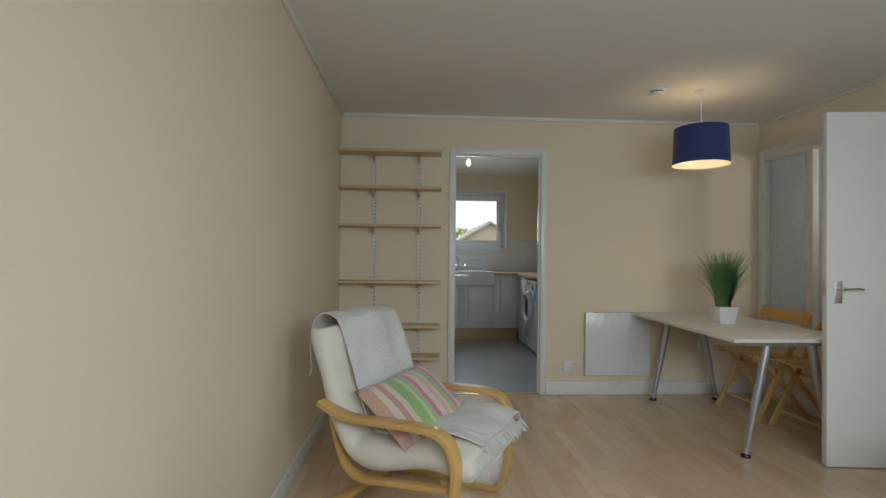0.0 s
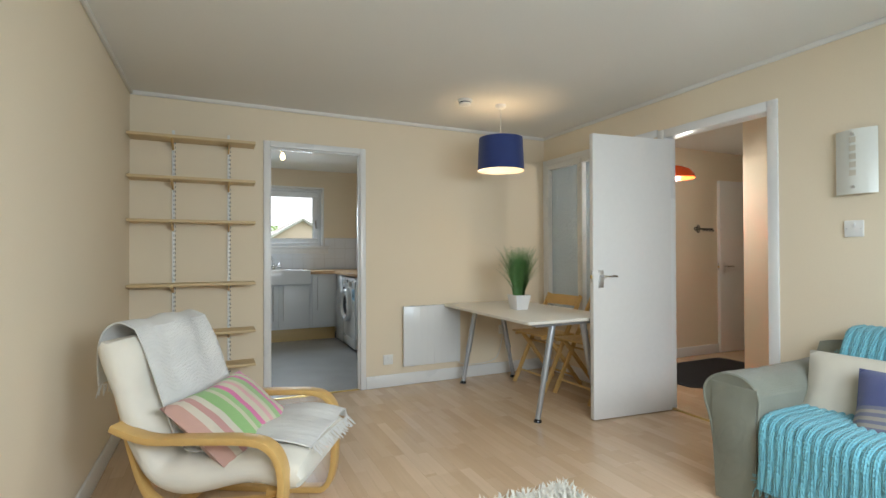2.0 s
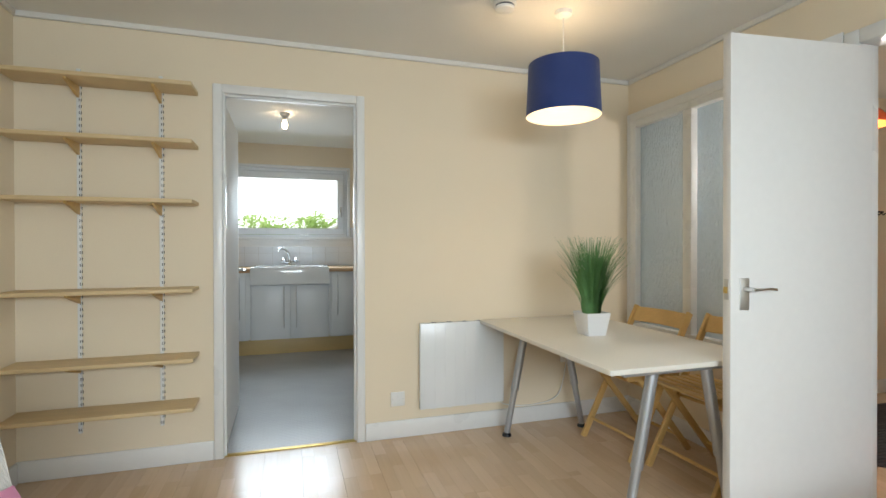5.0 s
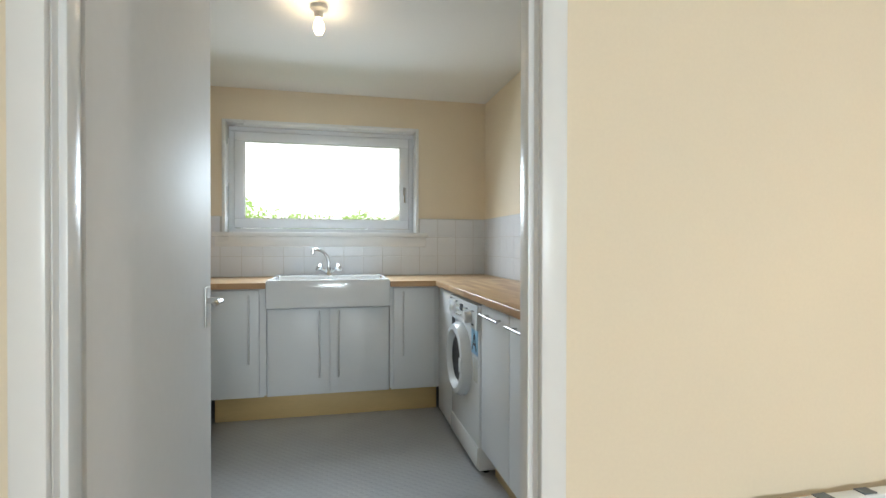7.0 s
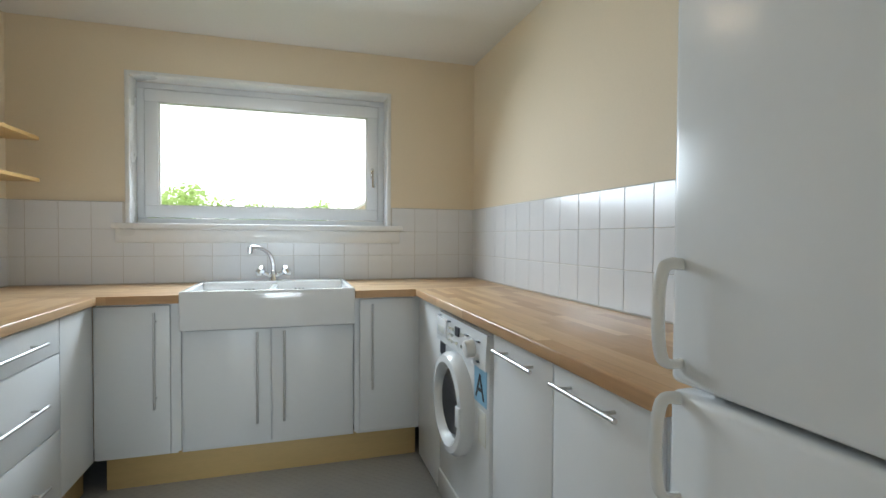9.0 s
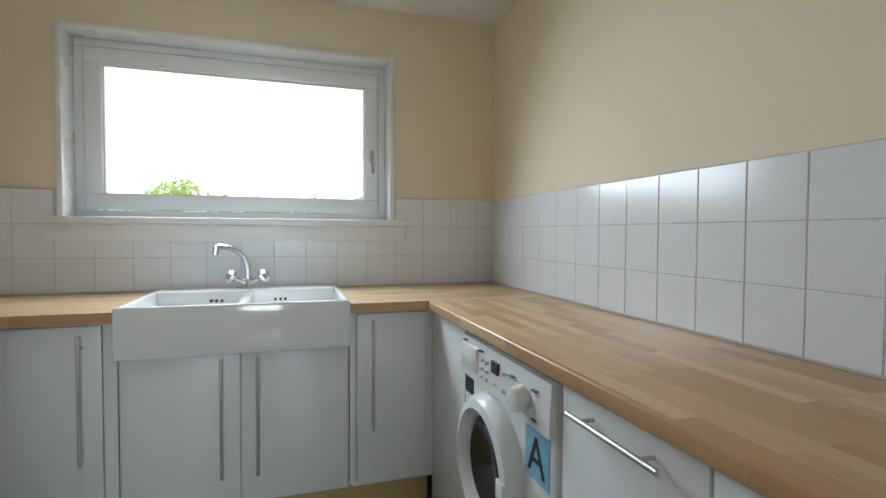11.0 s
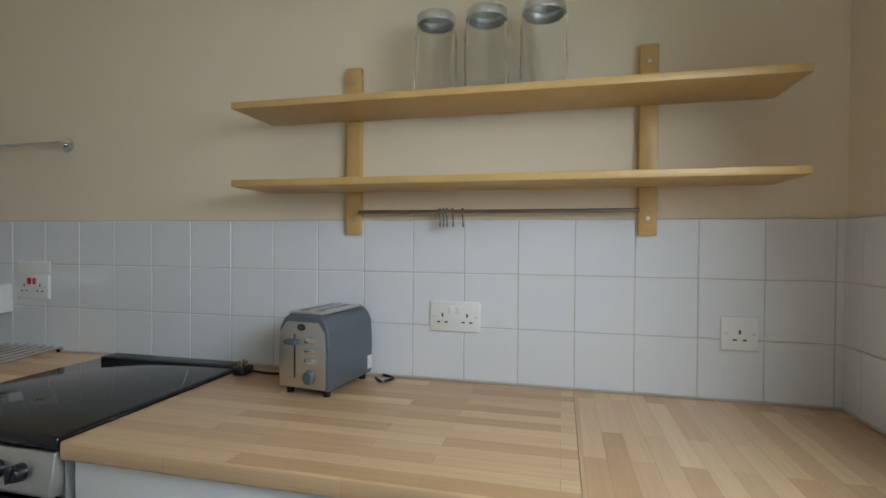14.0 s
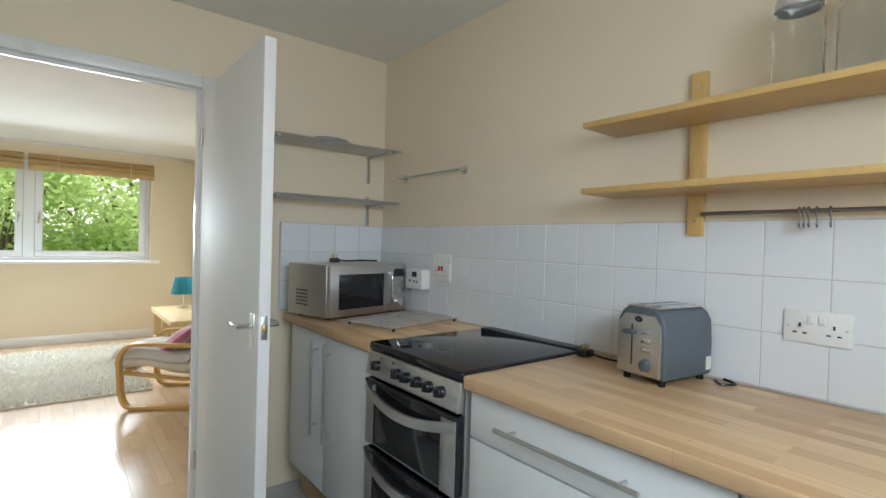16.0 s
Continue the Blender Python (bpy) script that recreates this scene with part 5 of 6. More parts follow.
for y, z, w_ in ((-0.10, 0.80, 0.03), (-0.225, 0.80, 0.02), (-0.10, 0.73, 0.03), (-0.225, 0.73, 0.02), (0.255, 0.822, 0.02), (0.12, 0.815, 0.025)):
    part("printed_mark", bx(-0.0205, -0.008, y - w_ / 2, y + w_ / 2, z + 0.024, z + 0.028), GREYP, pn)


def disc_x(profile, n=40):
    bm = lathe(profile, n)
    bmesh.ops.rotate(bm, cent=(0, 0, 0), matrix=Matrix.Rotation(radians(-90), 3, 'Y'), verts=bm.verts)
    bmesh.ops.translate(bm, verts=bm.verts, vec=(0, 0.045, 0.522))
    return bm


dr = part("porthole_ring", disc_x([(0.205, 0.0), (0.205, 0.03), (0.19, 0.05), (0.165, 0.055), (0.145, 0.035), (0.14, 0.01)]), APPL, o, "white plastic porthole ring", smooth=True)
part("porthole_glass", disc_x([(0.142, 0.02), (0.12, 0.03), (0.06, 0.012), (0.001, 0.008)]), BLACKG, dr, smooth=True)
part("door_grip", bx(-0.058, -0.045, -0.14, -0.095, 0.48, 0.56), APPL, dr, bevel=0.004)
lb = part("energy_label", bx(-0.002, 0.0015, -0.275, -0.155, 0.60, 0.728), BLUE, o, "pale blue energy label")
part("label_panel", bx(-0.0025, 0.001, -0.27, -0.20, 0.46, 0.58), FROST, o)
part("brand_badge", bx(-0.002, 0.001, 0.215, 0.29, 0.67, 0.725), INK, o, "dark printed badge")
tx = bpy.data.curves.new("letter", 'FONT')
tx.body, tx.size, tx.extrude = "A", 0.13, 0.0006
tob = new("letter_curve", tx)
me = bpy.data.meshes.new_from_object(tob.evaluated_get(bpy.context.evaluated_depsgraph_get()))
bpy.data.objects.remove(tob)
me.materials.append(INK)
let = new("letter", me)
let.parent = lb
let.matrix_local = Matrix(((0, 0, -1, -0.003), (-1, 0, 0, -0.17), (0, 1, 0, 0.618), (0, 0, 0, 1)))

# fridge freezer, its front faces -x
o = thing("fridge_freezer", "tall white fridge freezer with bow handles", "fridge freezer", (2.02, 0.43, 0))
part("cabinet", bx(0.03, 0.53, -0.27, 0.275, 0.03, 1.617), APPL, o, bevel=0.01)
for nm, z0, z1 in (("freezer_door", 0.06, 0.947), ("fridge_door", 0.958, 1.612)):
    d = part(nm, bx(-0.03, 0.028, -0.272, 0.277, z0, z1), APPL, o, bevel=0.014, segments=3)
    hz = 0.988 if nm == "fridge_door" else 0.772
    bow = curved([(-0.03, 0.25, hz + 0.005), (-0.058, 0.260, hz + 0.012), (-0.066, 0.262, hz + 0.085), (-0.058, 0.260, hz + 0.158), (-0.03, 0.25, hz + 0.165)], 6)
    part("handle", sweep(bow, [(a * 1.0, b * 1.5) for a, b in ring(0.007, 10)]), APPL, d, "white bow handle", smooth=True)
part("badge", bx(-0.0325, -0.0295, 0.036, 0.082, 1.518, 1.530), GREYP, o, "small dark maker's badge")

# cooker, its front faces +x
o = thing("cooker", "freestanding steel cooker with a black glass hob", "cooker", (0.53, 1.27, 0))
part("body", bx(-0.58, 0.0, -0.24, 0.278, 0.02, 0.90), STEEL, o, bevel=0.004)
hb = part("hob", bx(-0.575, 0.022, -0.243, 0.281, 0.90, 0.928), BLACKG, o, "black glass hob lid", 0.008, segments=3)
part("vent_strip", bx(-0.59, -0.53, -0.235, 0.275, 0.915, 0.932), BLACKP, hb, bevel=0.003)
for i in range(22):
    y = -0.215 + i * 0.0135 + (0.17 if i > 10 else 0)
    part("vent_slot", bx(-0.58, -0.54, y, y + 0.007, 0.9318, 0.9328), GREYP, hb)
bm = bmesh.new()
pr = [(0.0, 0.90), (0.022, 0.896), (0.036, 0.818), (0.031, 0.808), (0.0, 0.808)]
f = bm.faces.new([bm.verts.new((a, -0.24, c)) for a, c in pr])
ex = bmesh.ops.extrude_face_region(bm, geom=[f])
bmesh.ops.translate(bm, verts=[v for v in ex["geom"] if isinstance(v, bmesh.types.BMVert)], vec=(0, 0.518, 0))
bmesh.ops.recalc_face_normals(bm, faces=bm.faces)
fp = part("fascia", bm, STEEL, o, "brushed steel control fascia", 0.003)
for y in (-0.165, -0.035, 0.02, 0.082, 0.142, 0.202):
    k = part("knob", cyl((0.026, y, 0.853), (0.052, y, 0.857), 0.019, 0.016, n=20), BLACKP, fp, "black control knob", 0.003)
    part("knob_grip", bx(0.049, 0.060, y - 0.0035, y + 0.0035, 0.842, 0.873), BLACKP, k, bevel=0.002)
for y in (-0.15, -0.07):
    part("indicator", cyl((0.024, y, 0.882), (0.028, y, 0.882), 0.004, n=10), INK, fp)
for z0, z1, nm in ((0.56, 0.798, "top_oven_door"), (0.06, 0.545, "main_oven_door")):
    d = part(nm, bx(0.0, 0.03, -0.236, 0.274, z0, z1), BLACKG, o, "black glass oven door", 0.004)
    part("door_lip", bx(0.0, 0.04, -0.238, 0.276, z1 - 0.012, z1), BLACKP, d, bevel=0.004)
    for a, c in ((-0.236, -0.185), (0.205, 0.274)):
        part("steel_frame", bx(0.0305, 0.034, a, c, z0 + 0.004, z1 - 0.016), STEEL, d, bevel=0.001)
    part("window_seal", bx(0.0303, 0.0318, -0.182, 0.202, z0 + 0.006, z0 + 0.012), GREYP, d)
    bow = [(0.034 + 0.032 * math.sin(math.pi * k / 14) ** 0.6, -0.232 + 0.504 * k / 14, z1 - 0.028 - 0.036 * math.sin(math.pi * k / 14)) for k in range(15)]
    part("handle", sweep(bow, rect(0.032, 0.010), side=(0, 0, 1)), STEEL, d, "curved steel handle", smooth=True)
for y in (-0.2, 0.2):
    part("foot", cyl((-0.05, y, 0), (-0.05, y, 0.03), 0.02), BLACKP, o)

# microwave oven, its front faces +y
o = thing("microwave_oven", "silver microwave oven with a dark glass door", "microwave oven", (0.262, 0.282, TOP), 13)
part("case", bx(-0.245, 0.27, -0.13, 0.17, 0.012, 0.262), STEEL, o, bevel=0.006)
d = part("door", bx(-0.13, 0.268, 0.1705, 0.195, 0.016, 0.258), STEEL, o, "silver microwave door", 0.005)
part("door_glass", bx(-0.075, 0.215, 0.195, 0.1975, 0.05, 0.215), BLACKG, d, bevel=0.001)
part("handle", sweep(curved([(-0.108, 0.195, 0.05), (-0.108, 0.222, 0.065), (-0.108, 0.225, 0.135), (-0.108, 0.222, 0.205), (-0.108, 0.195, 0.22)], 5), ring(0.008, 10)), CHROME, d, smooth=True)
cp = part("control_panel", bx(-0.243, -0.133, 0.1705, 0.192, 0.016, 0.258), STEEL, o, bevel=0.004)
part("display", bx(-0.225, -0.15, 0.192, 0.1935, 0.195, 0.235), INK, cp)
for i in range(3):
    for j in range(3):
        part("button", cyl((-0.222 + i * 0.034, 0.19, 0.175 - j * 0.028), (-0.222 + i * 0.034, 0.1945, 0.175 - j * 0.028), 0.007, n=10), CHROME, cp)
part("dial", cyl((-0.188, 0.19, 0.06), (-0.188, 0.21, 0.06), 0.02, n=20), CHROME, cp, bevel=0.002)
for i in range(6):
    for j in range(5):
        part("vent_hole", bx(0.2695, 0.2715, -0.06 + i * 0.016, -0.05 + i * 0.016, 0.06 + j * 0.017, 0.068 + j * 0.017), INK, o)
for x in (-0.2, 0.22):
    for y in (-0.08, 0.12):
        part("foot", cyl((x, y, 0), (x, y, 0.014), 0.012, n=10), BLACKP, o)
o = thing("power_cord", "black power lead with plug lying on the microwave", "cable", (0.29, 0.29, TOP + 0.262))
part("lead", sweep(curved([(0.04, 0.0, 0.012), (-0.02, 0.03, 0.01), (-0.10, 0.01, 0.012), (-0.18, 0.02, 0.01), (-0.20, -0.04, 0.008), (-0.16, -0.10, 0.006)], 6), ring(0.0045, 8)), BLACKP, o, smooth=True)
part("plug", bx(0.03, 0.075, -0.02, 0.02, 0.001, 0.024), BLACKP, o, bevel=0.006)
for dx, dy in ((0.04, 0), (0.06, -0.01), (0.06, 0.01)):
    part("pin", bx(dx - 0.003, dx + 0.003, dy - 0.002, dy + 0.002, 0.024, 0.042), GOLD, o)

# wire trivet on the short worktop
o = thing("cooling_rack", "steel wire rack lying on the worktop", "rack", (0.19, 0.70, TOP), 13)
for i in range(9):
    part("wire", cyl((-0.26, -0.15 + i * 0.0375, 0.018), (0.24, -0.15 + i * 0.0375, 0.018), 0.0048, n=8), CHROME, o, smooth=True)
for x in (-0.22, 0.20):
    part("cross_wire", cyl((x, -0.16, 0.012), (x, 0.16, 0.012), 0.0035, n=8), CHROME, o, smooth=True)
    for y in (-0.14, 0.14):
        part("rack_foot", cyl((x, y, 0), (x, y, 0.012), 0.006, n=8), BLACKP, o)

# toaster, its front faces +x
o = thing("toaster", "steel and slate grey two-slot toaster", "toaster", (0.062, 1.89, TOP), -7)
o.scale = (0.90, 0.94, 1.08)
bm = bmesh.new()
prof = [(-0.082, 0.016), (-0.084, 0.10), (-0.080, 0.16), (-0.066, 0.185), (-0.045, 0.196), (0.045, 0.196), (0.066, 0.185), (0.080, 0.16), (0.084, 0.10), (0.082, 0.016)]
f = bm.faces.new([bm.verts.new((0.125, y, z)) for y, z in prof])
ex = bmesh.ops.extrude_face_region(bm, geom=[f])
bmesh.ops.translate(bm, verts=[v for v in ex["geom"] if isinstance(v, bmesh.types.BMVert)], vec=(-0.25, 0, 0))
bmesh.ops.recalc_face_normals(bm, faces=bm.faces)
part("shell", bm, GREYP, o, "slate grey toaster shell", 0.008, segments=3)
bm = bmesh.new()
prof = [(-0.073, 0.022), (-0.075, 0.10), (-0.071, 0.155), (-0.05, 0.178), (0.05, 0.178), (0.071, 0.155), (0.075, 0.10), (0.073, 0.022)]
f = bm.faces.new([bm.verts.new((0.134, y, z)) for y, z in prof])
ex = bmesh.ops.extrude_face_region(bm, geom=[f])
bmesh.ops.translate(bm, verts=[v for v in ex["geom"] if isinstance(v, bmesh.types.BMVert)], vec=(-0.012, 0, 0))
bmesh.ops.recalc_face_normals(bm, faces=bm.faces)
fr = part("front_plate", bm, STEEL, o, "brushed steel front", 0.003)
tp = part("top_plate", bx(-0.11, 0.118, -0.054, 0.054, 0.194, 0.200), STEEL, o, "brushed steel top", 0.003)
for y in (-0.026, 0.026):
    part("slot", bx(-0.085, 0.085, y - 0.015, y + 0.015, 0.197, 0.2006), BLACKP, tp)
    part("slot_rim", bx(-0.088, 0.088, y + 0.0155, y + 0.018, 0.198, 0.2035), CHROME, tp)
part("lever_slot", bx(0.134, 0.1352, -0.024, -0.019, 0.045, 0.15), INK, fr)
part("lever", bx(0.134, 0.158, -0.043, -0.004, 0.126, 0.138), GREYP, fr, bevel=0.004)
for z in (0.136, 0.112, 0.088):
    part("button", bx(0.134, 0.139, 0.012, 0.046, z - 0.008, z + 0.007), CHROME, fr, bevel=0.003)
part("dial", cyl((0.134, 0.028, 0.05), (0.15, 0.028, 0.05), 0.018, 0.015, n=20), GREYP, fr, bevel=0.002)
part("badge", lathe([(0.001, 0.003), (0.012, 0.003), (0.014, 0)], 16), INK, fr).matrix_local = pose(0.134, 0, 0.166, 0, 90, 0) @ Matrix.Diagonal((0.6, 1, 1, 1))
part("side_sticker", bx(-0.118, -0.09, 0.0832, 0.0848, 0.03, 0.065), FROST, o)
for x in (-0.1, 0.1):
    for y in (-0.06, 0.06):
        part("foot", cyl((x, y, 0), (x, y, 0.018), 0.011, n=10), BLACKP, o)
o = thing("toaster_lead", "black toaster lead and plug lying by the hob", "cable", (0.0, 1.60, TOP))
part("lead", sweep(curved([(0.03, 0.01, 0.015), (0.02, 0.07, 0.006), (0.01, 0.15, 0.006), (0.0, 0.20, 0.006)], 6), ring(0.004, 8)), BLACKP, o, smooth=True)
part("plug", bx(0.005, 0.055, -0.025, 0.018, 0.0, 0.026), BLACKP, o, bevel=0.007)
for dx, dy in ((0.02, -0.01), (0.04, -0.01), (0.03, 0.008)):
    part("pin", bx(dx - 0.003, dx + 0.003, dy - 0.002, dy + 0.002, 0.026, 0.042), GOLD, o)
tagged(part("loose_cable", sweep(curved([(-0.02, 2.0, TOP + 0.005), (0.01, 2.03, TOP + 0.005), (-0.03, 2.05, TOP + 0.005), (-0.055, 2.01, TOP + 0.005)], 6), ring(0.004, 8)), BLACKP, None, smooth=True), "short loop of black cable behind the toaster", "cable")

# wooden wall shelf with hook rail
o = thing("kitchen_shelf", "two-tier beech wall shelf with a steel hook rail", "wall shelf", (KL, 0, 0))
for y in (1.915, 2.735):
    u_ = part("upright", bx(0, 0.024, y - 0.023, y + 0.023, 1.34, 1.835), BEECH, o, "beech upright", 0.004)
    for z in (1.385, 1.79):
        part("screw", cyl((0.0235, y, z), (0.0265, y, z), 0.005, n=12), STEEL, u_)
for z in (1.675, 1.465):
    part("board", bx(0.024, 0.222, 1.645, 3.02, z, z + 0.019), BEECH, o, "beech shelf board", 0.003)
part("rail", cyl((0.04, 1.94, 1.405), (0.04, 2.712, 1.405), 0.0055, n=12), GUNM, o, smooth=True)
for y in (2.185, 2.195, 2.205, 2.222, 2.25):
    h = thing("s_hook", "small steel hook hanging on the rail", "hook", (KL + 0.04, y, 1.405), group="rail hooks")
    part("wire", sweep(curved([(-0.006, 0, 0.004), (0, 0, 0.009), (0.007, 0, 0.0), (0.003, 0.002, -0.02), (0.004, 0.003, -0.036), (0.014, 0.005, -0.042), (0.02, 0.005, -0.032)], 5), ring(0.0025, 6)), GUNM, h, smooth=True)
for i, (y, r, lid) in enumerate(((2.19, 0.056, STEEL), (2.325, 0.058, GREYP), (2.47, 0.060, GREYP))):
    o = thing("glass_jar", "empty clear glass jar with screw lid", "jar", (KL + 0.115, y, 1.694), group="glass jars on the shelf")
    jg = lathe([(0.001, 0.001), (r - 0.006, 0.001), (r, 0.008), (r, 0.165), (r - 0.003, 0.178), (r * 0.86, 0.192), (r * 0.86, 0.212), (r * 0.82, 0.212), (r * 0.82, 0.192), (r - 0.007, 0.177), (r - 0.004, 0.165), (r - 0.004, 0.01), (0.001, 0.006)], 32)
    bmesh.ops.recalc_face_normals(jg, faces=jg.faces)
    part("glass", jg, JAR, o, smooth=True)
    part("lid", lathe([(r * 0.87, 0.198), (r * 0.90, 0.198), (r * 0.91, 0.202), (r * 0.91, 0.219), (r * 0.87, 0.223), (r * 0.80, 0.221), (0.001, 0.221)], 32), ALU, o, "dull metal screw lid", smooth=True)
    part("lid_bead", lathe([(r * 0.905, 0.199), (r * 0.935, 0.2015), (r * 0.905, 0.204)], 32), ALU, o, smooth=True)

# steel rod shelves on the door wall
for z, drop in ((1.785, -1), (1.505, 1)):
    o = thing("rod_shelf", "steel rod wall shelf on brackets", "wall shelf", (0.30, KF, z), group="steel rod shelves")
    for i in range(6):
        part("rod", cyl((-0.30, 0.05 + i * 0.043, 0.004), (0.42, 0.05 + i * 0.043, 0.004), 0.006, n=8), STEEL, o, smooth=True)
    for x in (-0.26, 0.36):
        part("bracket_arm", bx(x - 0.008, x + 0.008, 0.0, 0.275, -0.012, 0.0), STEEL, o, bevel=0.002)
        part("bracket_plate", bx(x - 0.013, x + 0.013, 0, 0.005, *sorted((0.05 * (drop > 0), -0.15)), ), STEEL, o, bevel=0.001)
    for x in (-0.305, 0.425):
        part("end_bar", cyl((x, 0.04, 0.004), (x, 0.275, 0.004), 0.0065, n=10), STEEL, o, smooth=True)
o = thing("pan_stand", "cast oval metal trivet on the rod shelf", "trivet", (0.37, KF + 0.19, 1.80), 90)
bm = bmesh.new()
sweep([(0.07 * math.cos(a), 0.09 * math.sin(a), 0.0) for a in np.linspace(0, 6.283, 30)], rect(0.022, 0.014), bm)
bx(-0.008, 0.008, -0.08, 0.08, -0.006, 0.006, bm)
bx(-0.06, 0.06, -0.008, 0.008, -0.005, 0.007, bm)
part("body", bm, SILVER, o, smooth=True)
o = thing("towel_rail", "slim steel towel rail on the kitchen wall", "towel rail", (KL, 0, 1.652))
part("bar", cyl((0.045, 0.30, 0), (0.045, 0.83, 0), 0.005, n=10), STEEL, o, smooth=True)
for y in (0.31, 0.82):
    part("rose", cyl((0, y, 0), (0.008, y, 0), 0.024, n=20), CHROME, o, bevel=0.002)
    part("post", cyl((0.005, y, 0), (0.045, y, 0), 0.007, n=10), CHROME, o, smooth=True)


# ---- outside ----
tagged(part("ground", bx(-600, 600, -600, 600, -3.4, -3.2), LAWN, None), "grass ground around the building", "ground", kind="structure")


def leaves(bm, centre, r, n, rng, size=0.16):
    for _ in range(n):
        v = Vector((rng.gauss(0, 1), rng.gauss(0, 1), rng.gauss(0, 1)))
        v = v.normalized() * r * rng.uniform(0.45, 1.0)
        p = centre + Vector((v.x, v.y, v.z * 0.8))
        a = Vector((rng.uniform(-1, 1), rng.uniform(-1, 1), rng.uniform(-0.6, 0.6))).normalized()
        c = a.orthogonal().normalized()
        s = size * rng.uniform(0.6, 1.3)
        bm.faces.new([bm.verts.new(p + q) for q in (a * s, c * s * 0.5, a * -s, c * s * -0.5)])


def tree(at, height, spread, seed, clumps=30, n=520, size=0.085):
    rng = random.Random(seed)
    o = thing("tree", "leafy green deciduous tree in summer", "tree", at, 0, group="trees outside")
    bm = cyl((0, 0, 0), (0, 0, height * 0.55), 0.22, 0.12, n=10)
    cs = []
    for k in range(clumps):
        a, q = rng.uniform(0, 6.283), rng.uniform(0.25, 1.0)
        rad = spread * rng.uniform(0.2, 1.0) * math.sqrt(max(0.05, 1 - (q - 0.5) ** 2 * 3))
        c = Vector((rad * math.cos(a), rad * math.sin(a), height * q))
        cs.append(c)
        cyl((0, 0, height * min(0.5, q * 0.55)), c, 0.07, 0.02, n=6, bm=bm)
    part("trunk", bm, BARK, o)
    bm = bmesh.new()
    for c in cs:
        leaves(bm, c, spread * rng.uniform(0.28, 0.5), n, rng, size)
    part("crown", bm, LEAF, o, "uneven crown of small green leaves")


tree((-0.5, -14.5, -3.2), 7.6, 3.0, 1)
tree((2.6, -13.0, -3.2), 6.2, 2.6, 2)
tree((-4.5, -17, -3.2), 8.8, 3.4, 3)
tree((6.0, -15, -3.2), 7.8, 3.2, 4)
tree((0.8, -21, -3.2), 10.5, 4.2, 5)
tree((-8.5, 52, -3.2), 8.3, 4.8, 6, 22, 170, 0.3)
tree((-1.5, 58, -3.2), 7.7, 5.0, 7, 22, 170, 0.3)
tree((4.2, 56, -3.2), 7.5, 4.6, 8, 22, 170, 0.3)
tree((-16, 56, -3.2), 8.6, 5.2, 9, 22, 170, 0.3)


def house(at, turn, w, d, eaves, ridge):
    o = thing("house", "buff rendered house with a grey tiled gable roof", "house", at, turn, group="houses outside")
    bm = bx(-w / 2, w / 2, -d / 2, d / 2, 0, eaves)
    part("walls", bm, RENDERM, o)
    bm = bmesh.new()
    v = [bm.verts.new(p) for p in ((-w / 2, -d / 2, eaves), (w / 2, -d / 2, eaves), (0, -d / 2, ridge - 0.12), (-w / 2, d / 2, eaves), (w / 2, d / 2, eaves), (0, d / 2, ridge - 0.12))]
    for f in ((0, 1, 2), (3, 5, 4)):
        bm.faces.new([v[i] for i in f])
    part("gable", bm, RENDERM, o)
    for s in (-1, 1):
        part("roof", sheet(lambda u, q, s=s: (s * (w / 2 + 0.35) * (1 - q), -d / 2 - 0.25 + (d + 0.5) * u, eaves - 0.25 + (ridge - eaves + 0.25) * q), 1, 12, 0.1), ROOF, o, "grey tiled roof slope")
        part("bargeboard", sweep([(s * (w / 2 + 0.35), -d / 2 - 0.27, eaves - 0.25), (0, -d / 2 - 0.27, ridge)], rect(0.05, 0.2)), UPVC, o)
    for x in (-1.6, 1.6):
        wd = part("window", bx(x - 0.6, x + 0.6, -d / 2 - 0.03, -d / 2 + 0.02, eaves - 1.6, eaves - 0.4), UPVC, o)
        part("pane", bx(x - 0.5, x + 0.5, -d / 2 - 0.04, -d / 2 - 0.031, eaves - 1.5, eaves - 0.5), BLACKG, wd)


house((5.3, 31, -3.2), 0, 7.6, 9, 4.2, 6.45)
house((10.2, 27.0, -3.2), 0, 8.0, 9, 3.9, 6.1)
house((-7.0, -24, -3.2), 20, 8.0, 9, 5.4, 8.2)

# ---- tiles above the worktops ----
P = 0.1525
tile_bm = bx(-0.0752, 0.0752, -0.006, 0.0, -0.0752, 0.0752)
bmesh.ops.bevel(tile_bm, geom=[e for e in tile_bm.edges], offset=0.0016, segments=1, affect='EDGES')
tile_mesh = bpy.data.meshes.new("tile")
tile_bm.to_mesh(tile_mesh)
tile_bm.free()
tile_mesh.materials.append(TILE)


def tiling(parent, turn, place, cols, name, grout_box):
    part("grout", bx(*grout_box), GROUT, parent)
    rng = random.Random(7)
    for a, b in cols:
        for r in range(3):
            z = TT - (r + 0.5) * P
            o = new("tile", tile_mesh)
            o.parent = parent
            c = (a + b) / 2
            o.matrix_world = Matrix.Translation(place(c, z)) @ pose(0, 0, 0, rng.uniform(-0.25, 0.25), 0, turn + rng.uniform(-0.25, 0.25)) @ Matrix.Diagonal(((b - a - 0.002) / 0.1505, 1, 1, 1))


def columns(a0, a1, anchor):
    k = math.ceil((a0 - anchor) / P - 1e-6)
    cuts = [a0]
    while anchor + k * P < a1:
        if anchor + k * P - cuts[-1] > 0.012:
            cuts.append(anchor + k * P)
        k += 1
    cuts.append(a1)
    return list(zip(cuts, cuts[1:]))


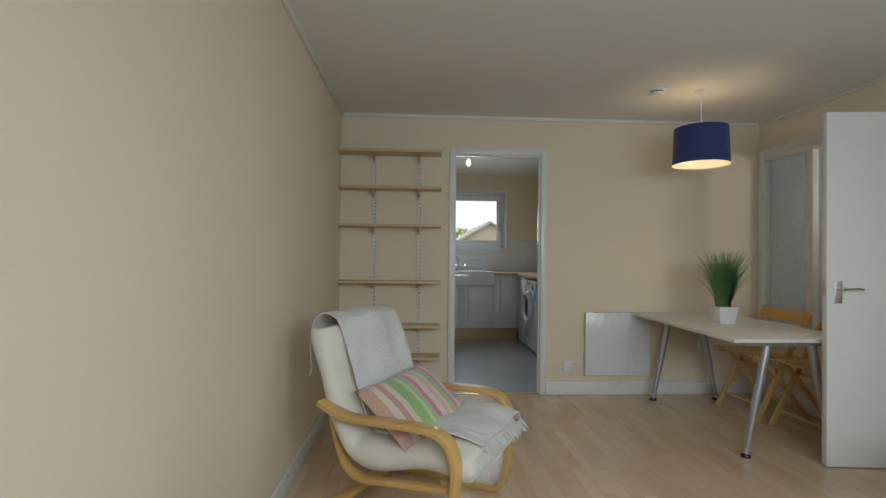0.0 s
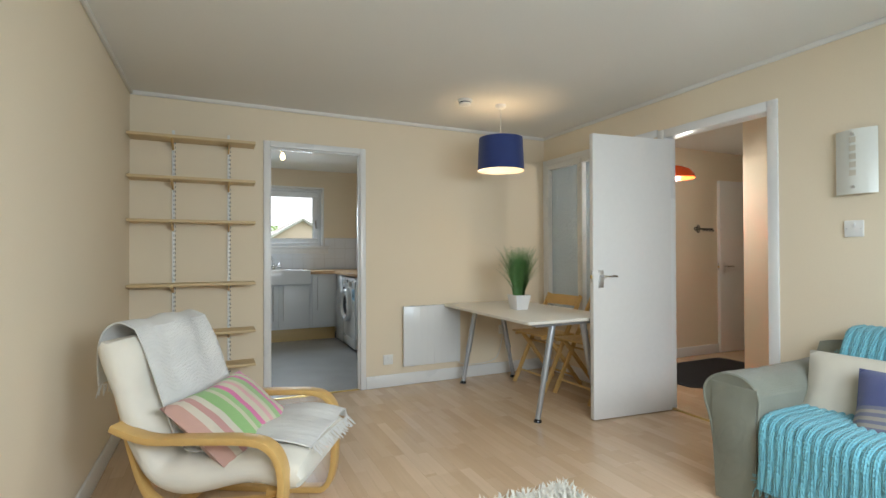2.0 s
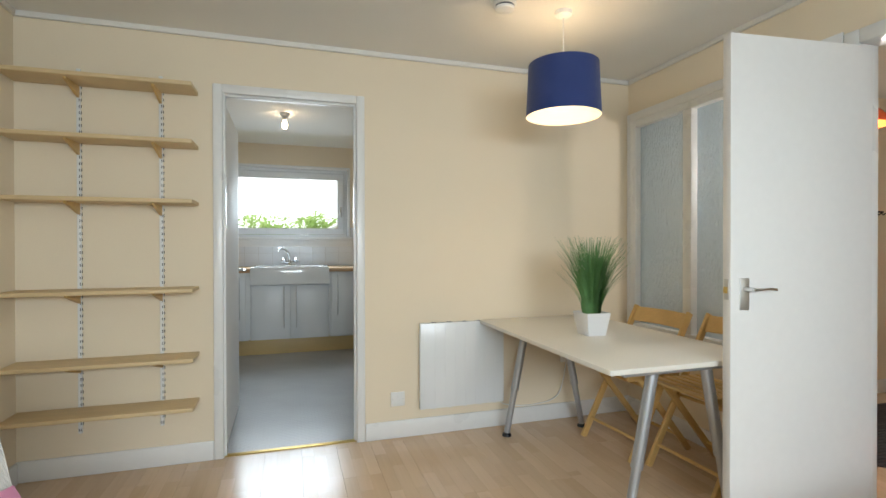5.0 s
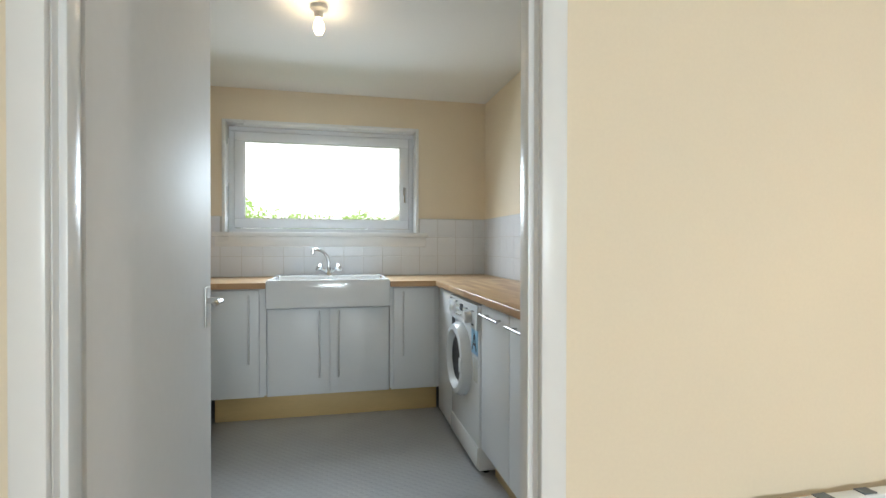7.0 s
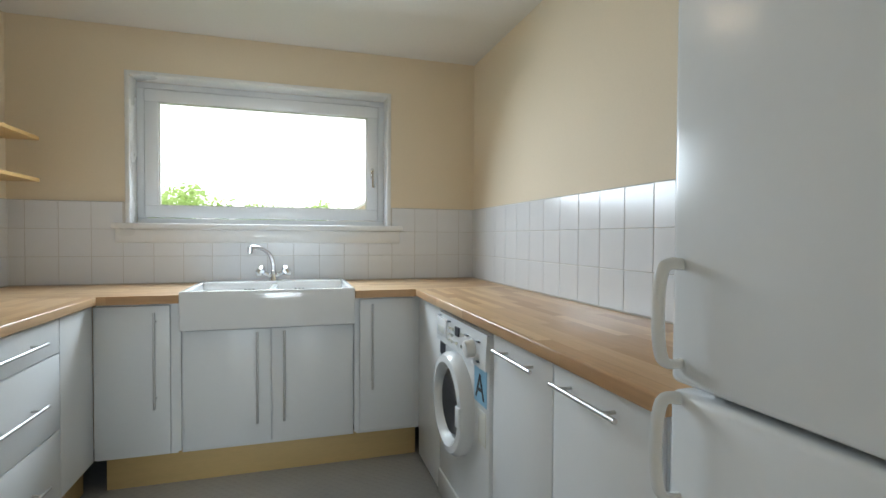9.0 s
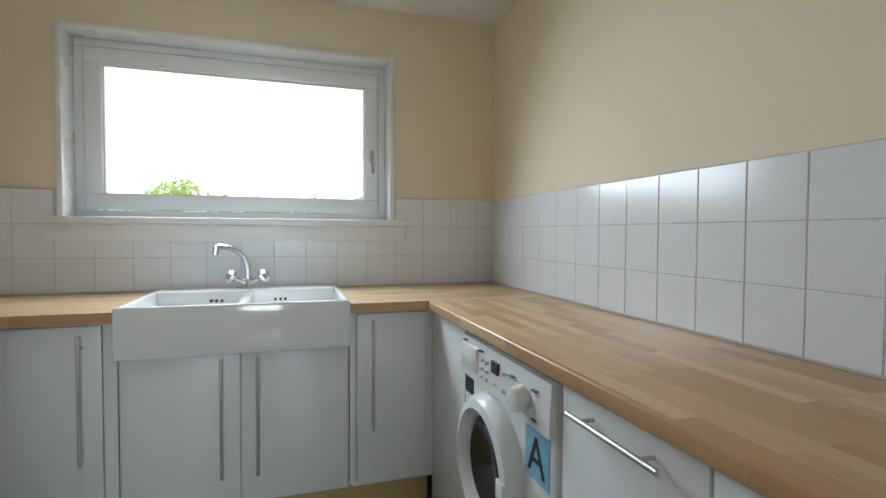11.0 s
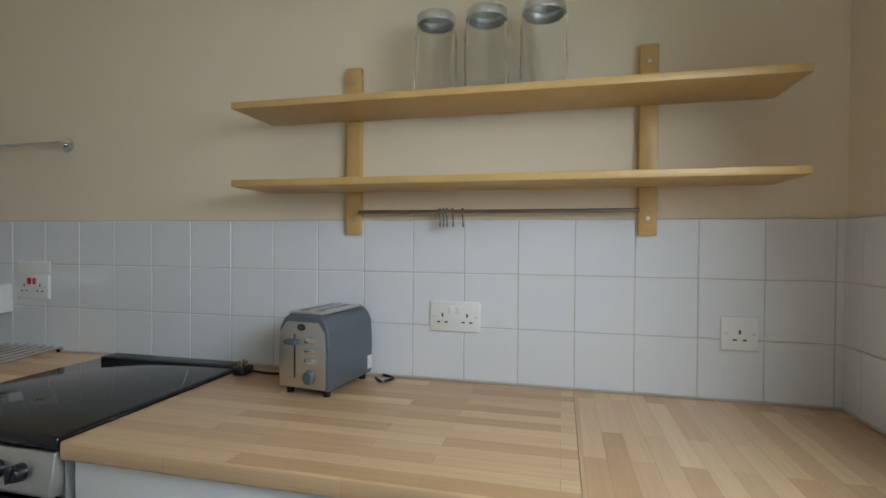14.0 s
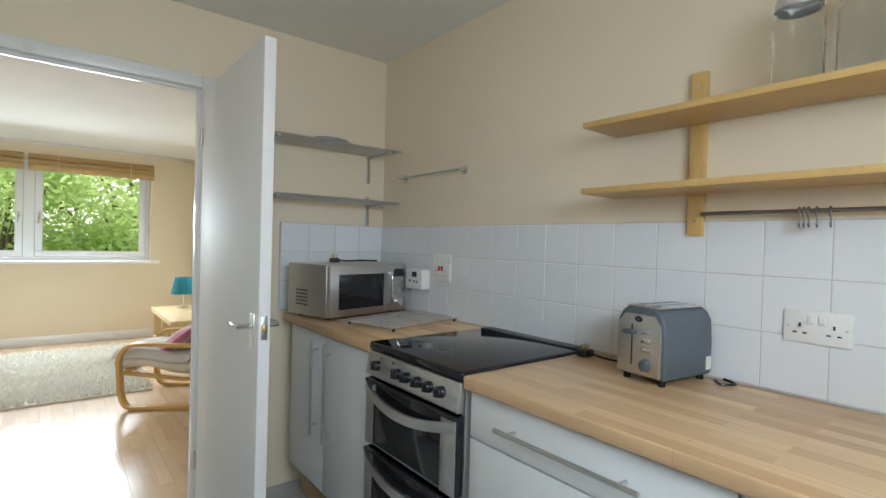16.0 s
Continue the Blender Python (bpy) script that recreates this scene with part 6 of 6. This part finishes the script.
ZB = TOP + 0.001
tiling(kw, 90, lambda c, z: (KL + 0.0035, c, z), columns(KF + 0.01, KB - 0.008, 2.25), "west", (KL, KL + 0.0078, KF + 0.004, KB - 0.004, ZB, TT + 0.002))
tiling(ke, -90, lambda c, z: (KR - 0.0035, c, z), columns(0.71, KB - 0.008, 1.415), "east", (KR - 0.0078, KR, 0.71, KB - 0.004, ZB, TT + 0.002))
wx = columns(KL + 0.008, KR - 0.008, 0.47)
part("grout", bx(KL + 0.005, 0.483, KB - 0.0078, KB, ZB, TT + 0.002), GROUT, kn)
part("grout", bx(1.987, KR - 0.005, KB - 0.0078, KB, ZB, TT + 0.002), GROUT, kn)
part("grout", bx(0.483, 1.987, KB - 0.0078, KB, ZB, 1.265), GROUT, kn)
rng = random.Random(9)
for a, b in wx:
    for r in range(3):
        if r == 0 and b > 0.49 and a < 1.98:
            continue
        o = new("tile", tile_mesh)
        o.parent = kn
        o.matrix_world = Matrix.Translation(((a + b) / 2, KB - 0.0035, TT - (r + 0.5) * P)) @ pose(0, 0, 0, rng.uniform(-0.25, 0.25), 0, rng.uniform(-0.25, 0.25)) @ Matrix.Diagonal(((b - a - 0.002) / 0.1505, 1, 1, 1))
wn_ob = bpy.data.objects["wall_north"]
tiling(wn_ob, 180, lambda c, z: (c, KF + 0.0035, z), columns(KL + 0.008, 0.55, KL + 0.008), "south", (KL + 0.004, 0.552, KF, KF + 0.0078, ZB, TT + 0.002))

# ---- laminate boards ----
fl = tagged(new("floor"), "beech laminate floor in three-strip boards", "floor", kind="structure")
BW, BL = 0.1935, 1.285
meshes = {}


def board(x0, x1, y0, y1):
    key = (round(x1 - x0, 3), round(y1 - y0, 3))
    if key not in meshes:
        bm = bx(0, x1 - x0 - 0.0008, 0, y1 - y0 - 0.0008, -0.012, 0)
        me = bpy.data.meshes.new("board")
        bm.to_mesh(me)
        bm.free()
        me.materials.append(FLOORM)
        meshes[key] = me
    o = new("board", meshes[key])
    o.parent, o.location = fl, (x0, y0, 0)


rng = random.Random(2)
for ax0, ax1, ay0, ay1 in ((-0.01, 3.615, LS - 0.01, 0.0), (3.615, 7.2, -4.6, -0.1)):
    x = ax0
    while x < ax1 - 0.01:
        x1 = min(x + BW, ax1)
        y = ay0
        first = rng.choice((0.32, 0.64, 0.96, 1.285))
        while y < ay1 - 0.01:
            y1 = min(y + (first or BL), ay1)
            first = None
            board(x, x1, y, y1)
            y = y1
        x = x1
tagged(part("floor_sill", bx(OX0 - 0.03, OX1 + 0.03, 0.0, 0.05, -0.0125, -0.0005), FLOORM, None), "laminate board in the kitchen doorway", "floor", kind="structure")
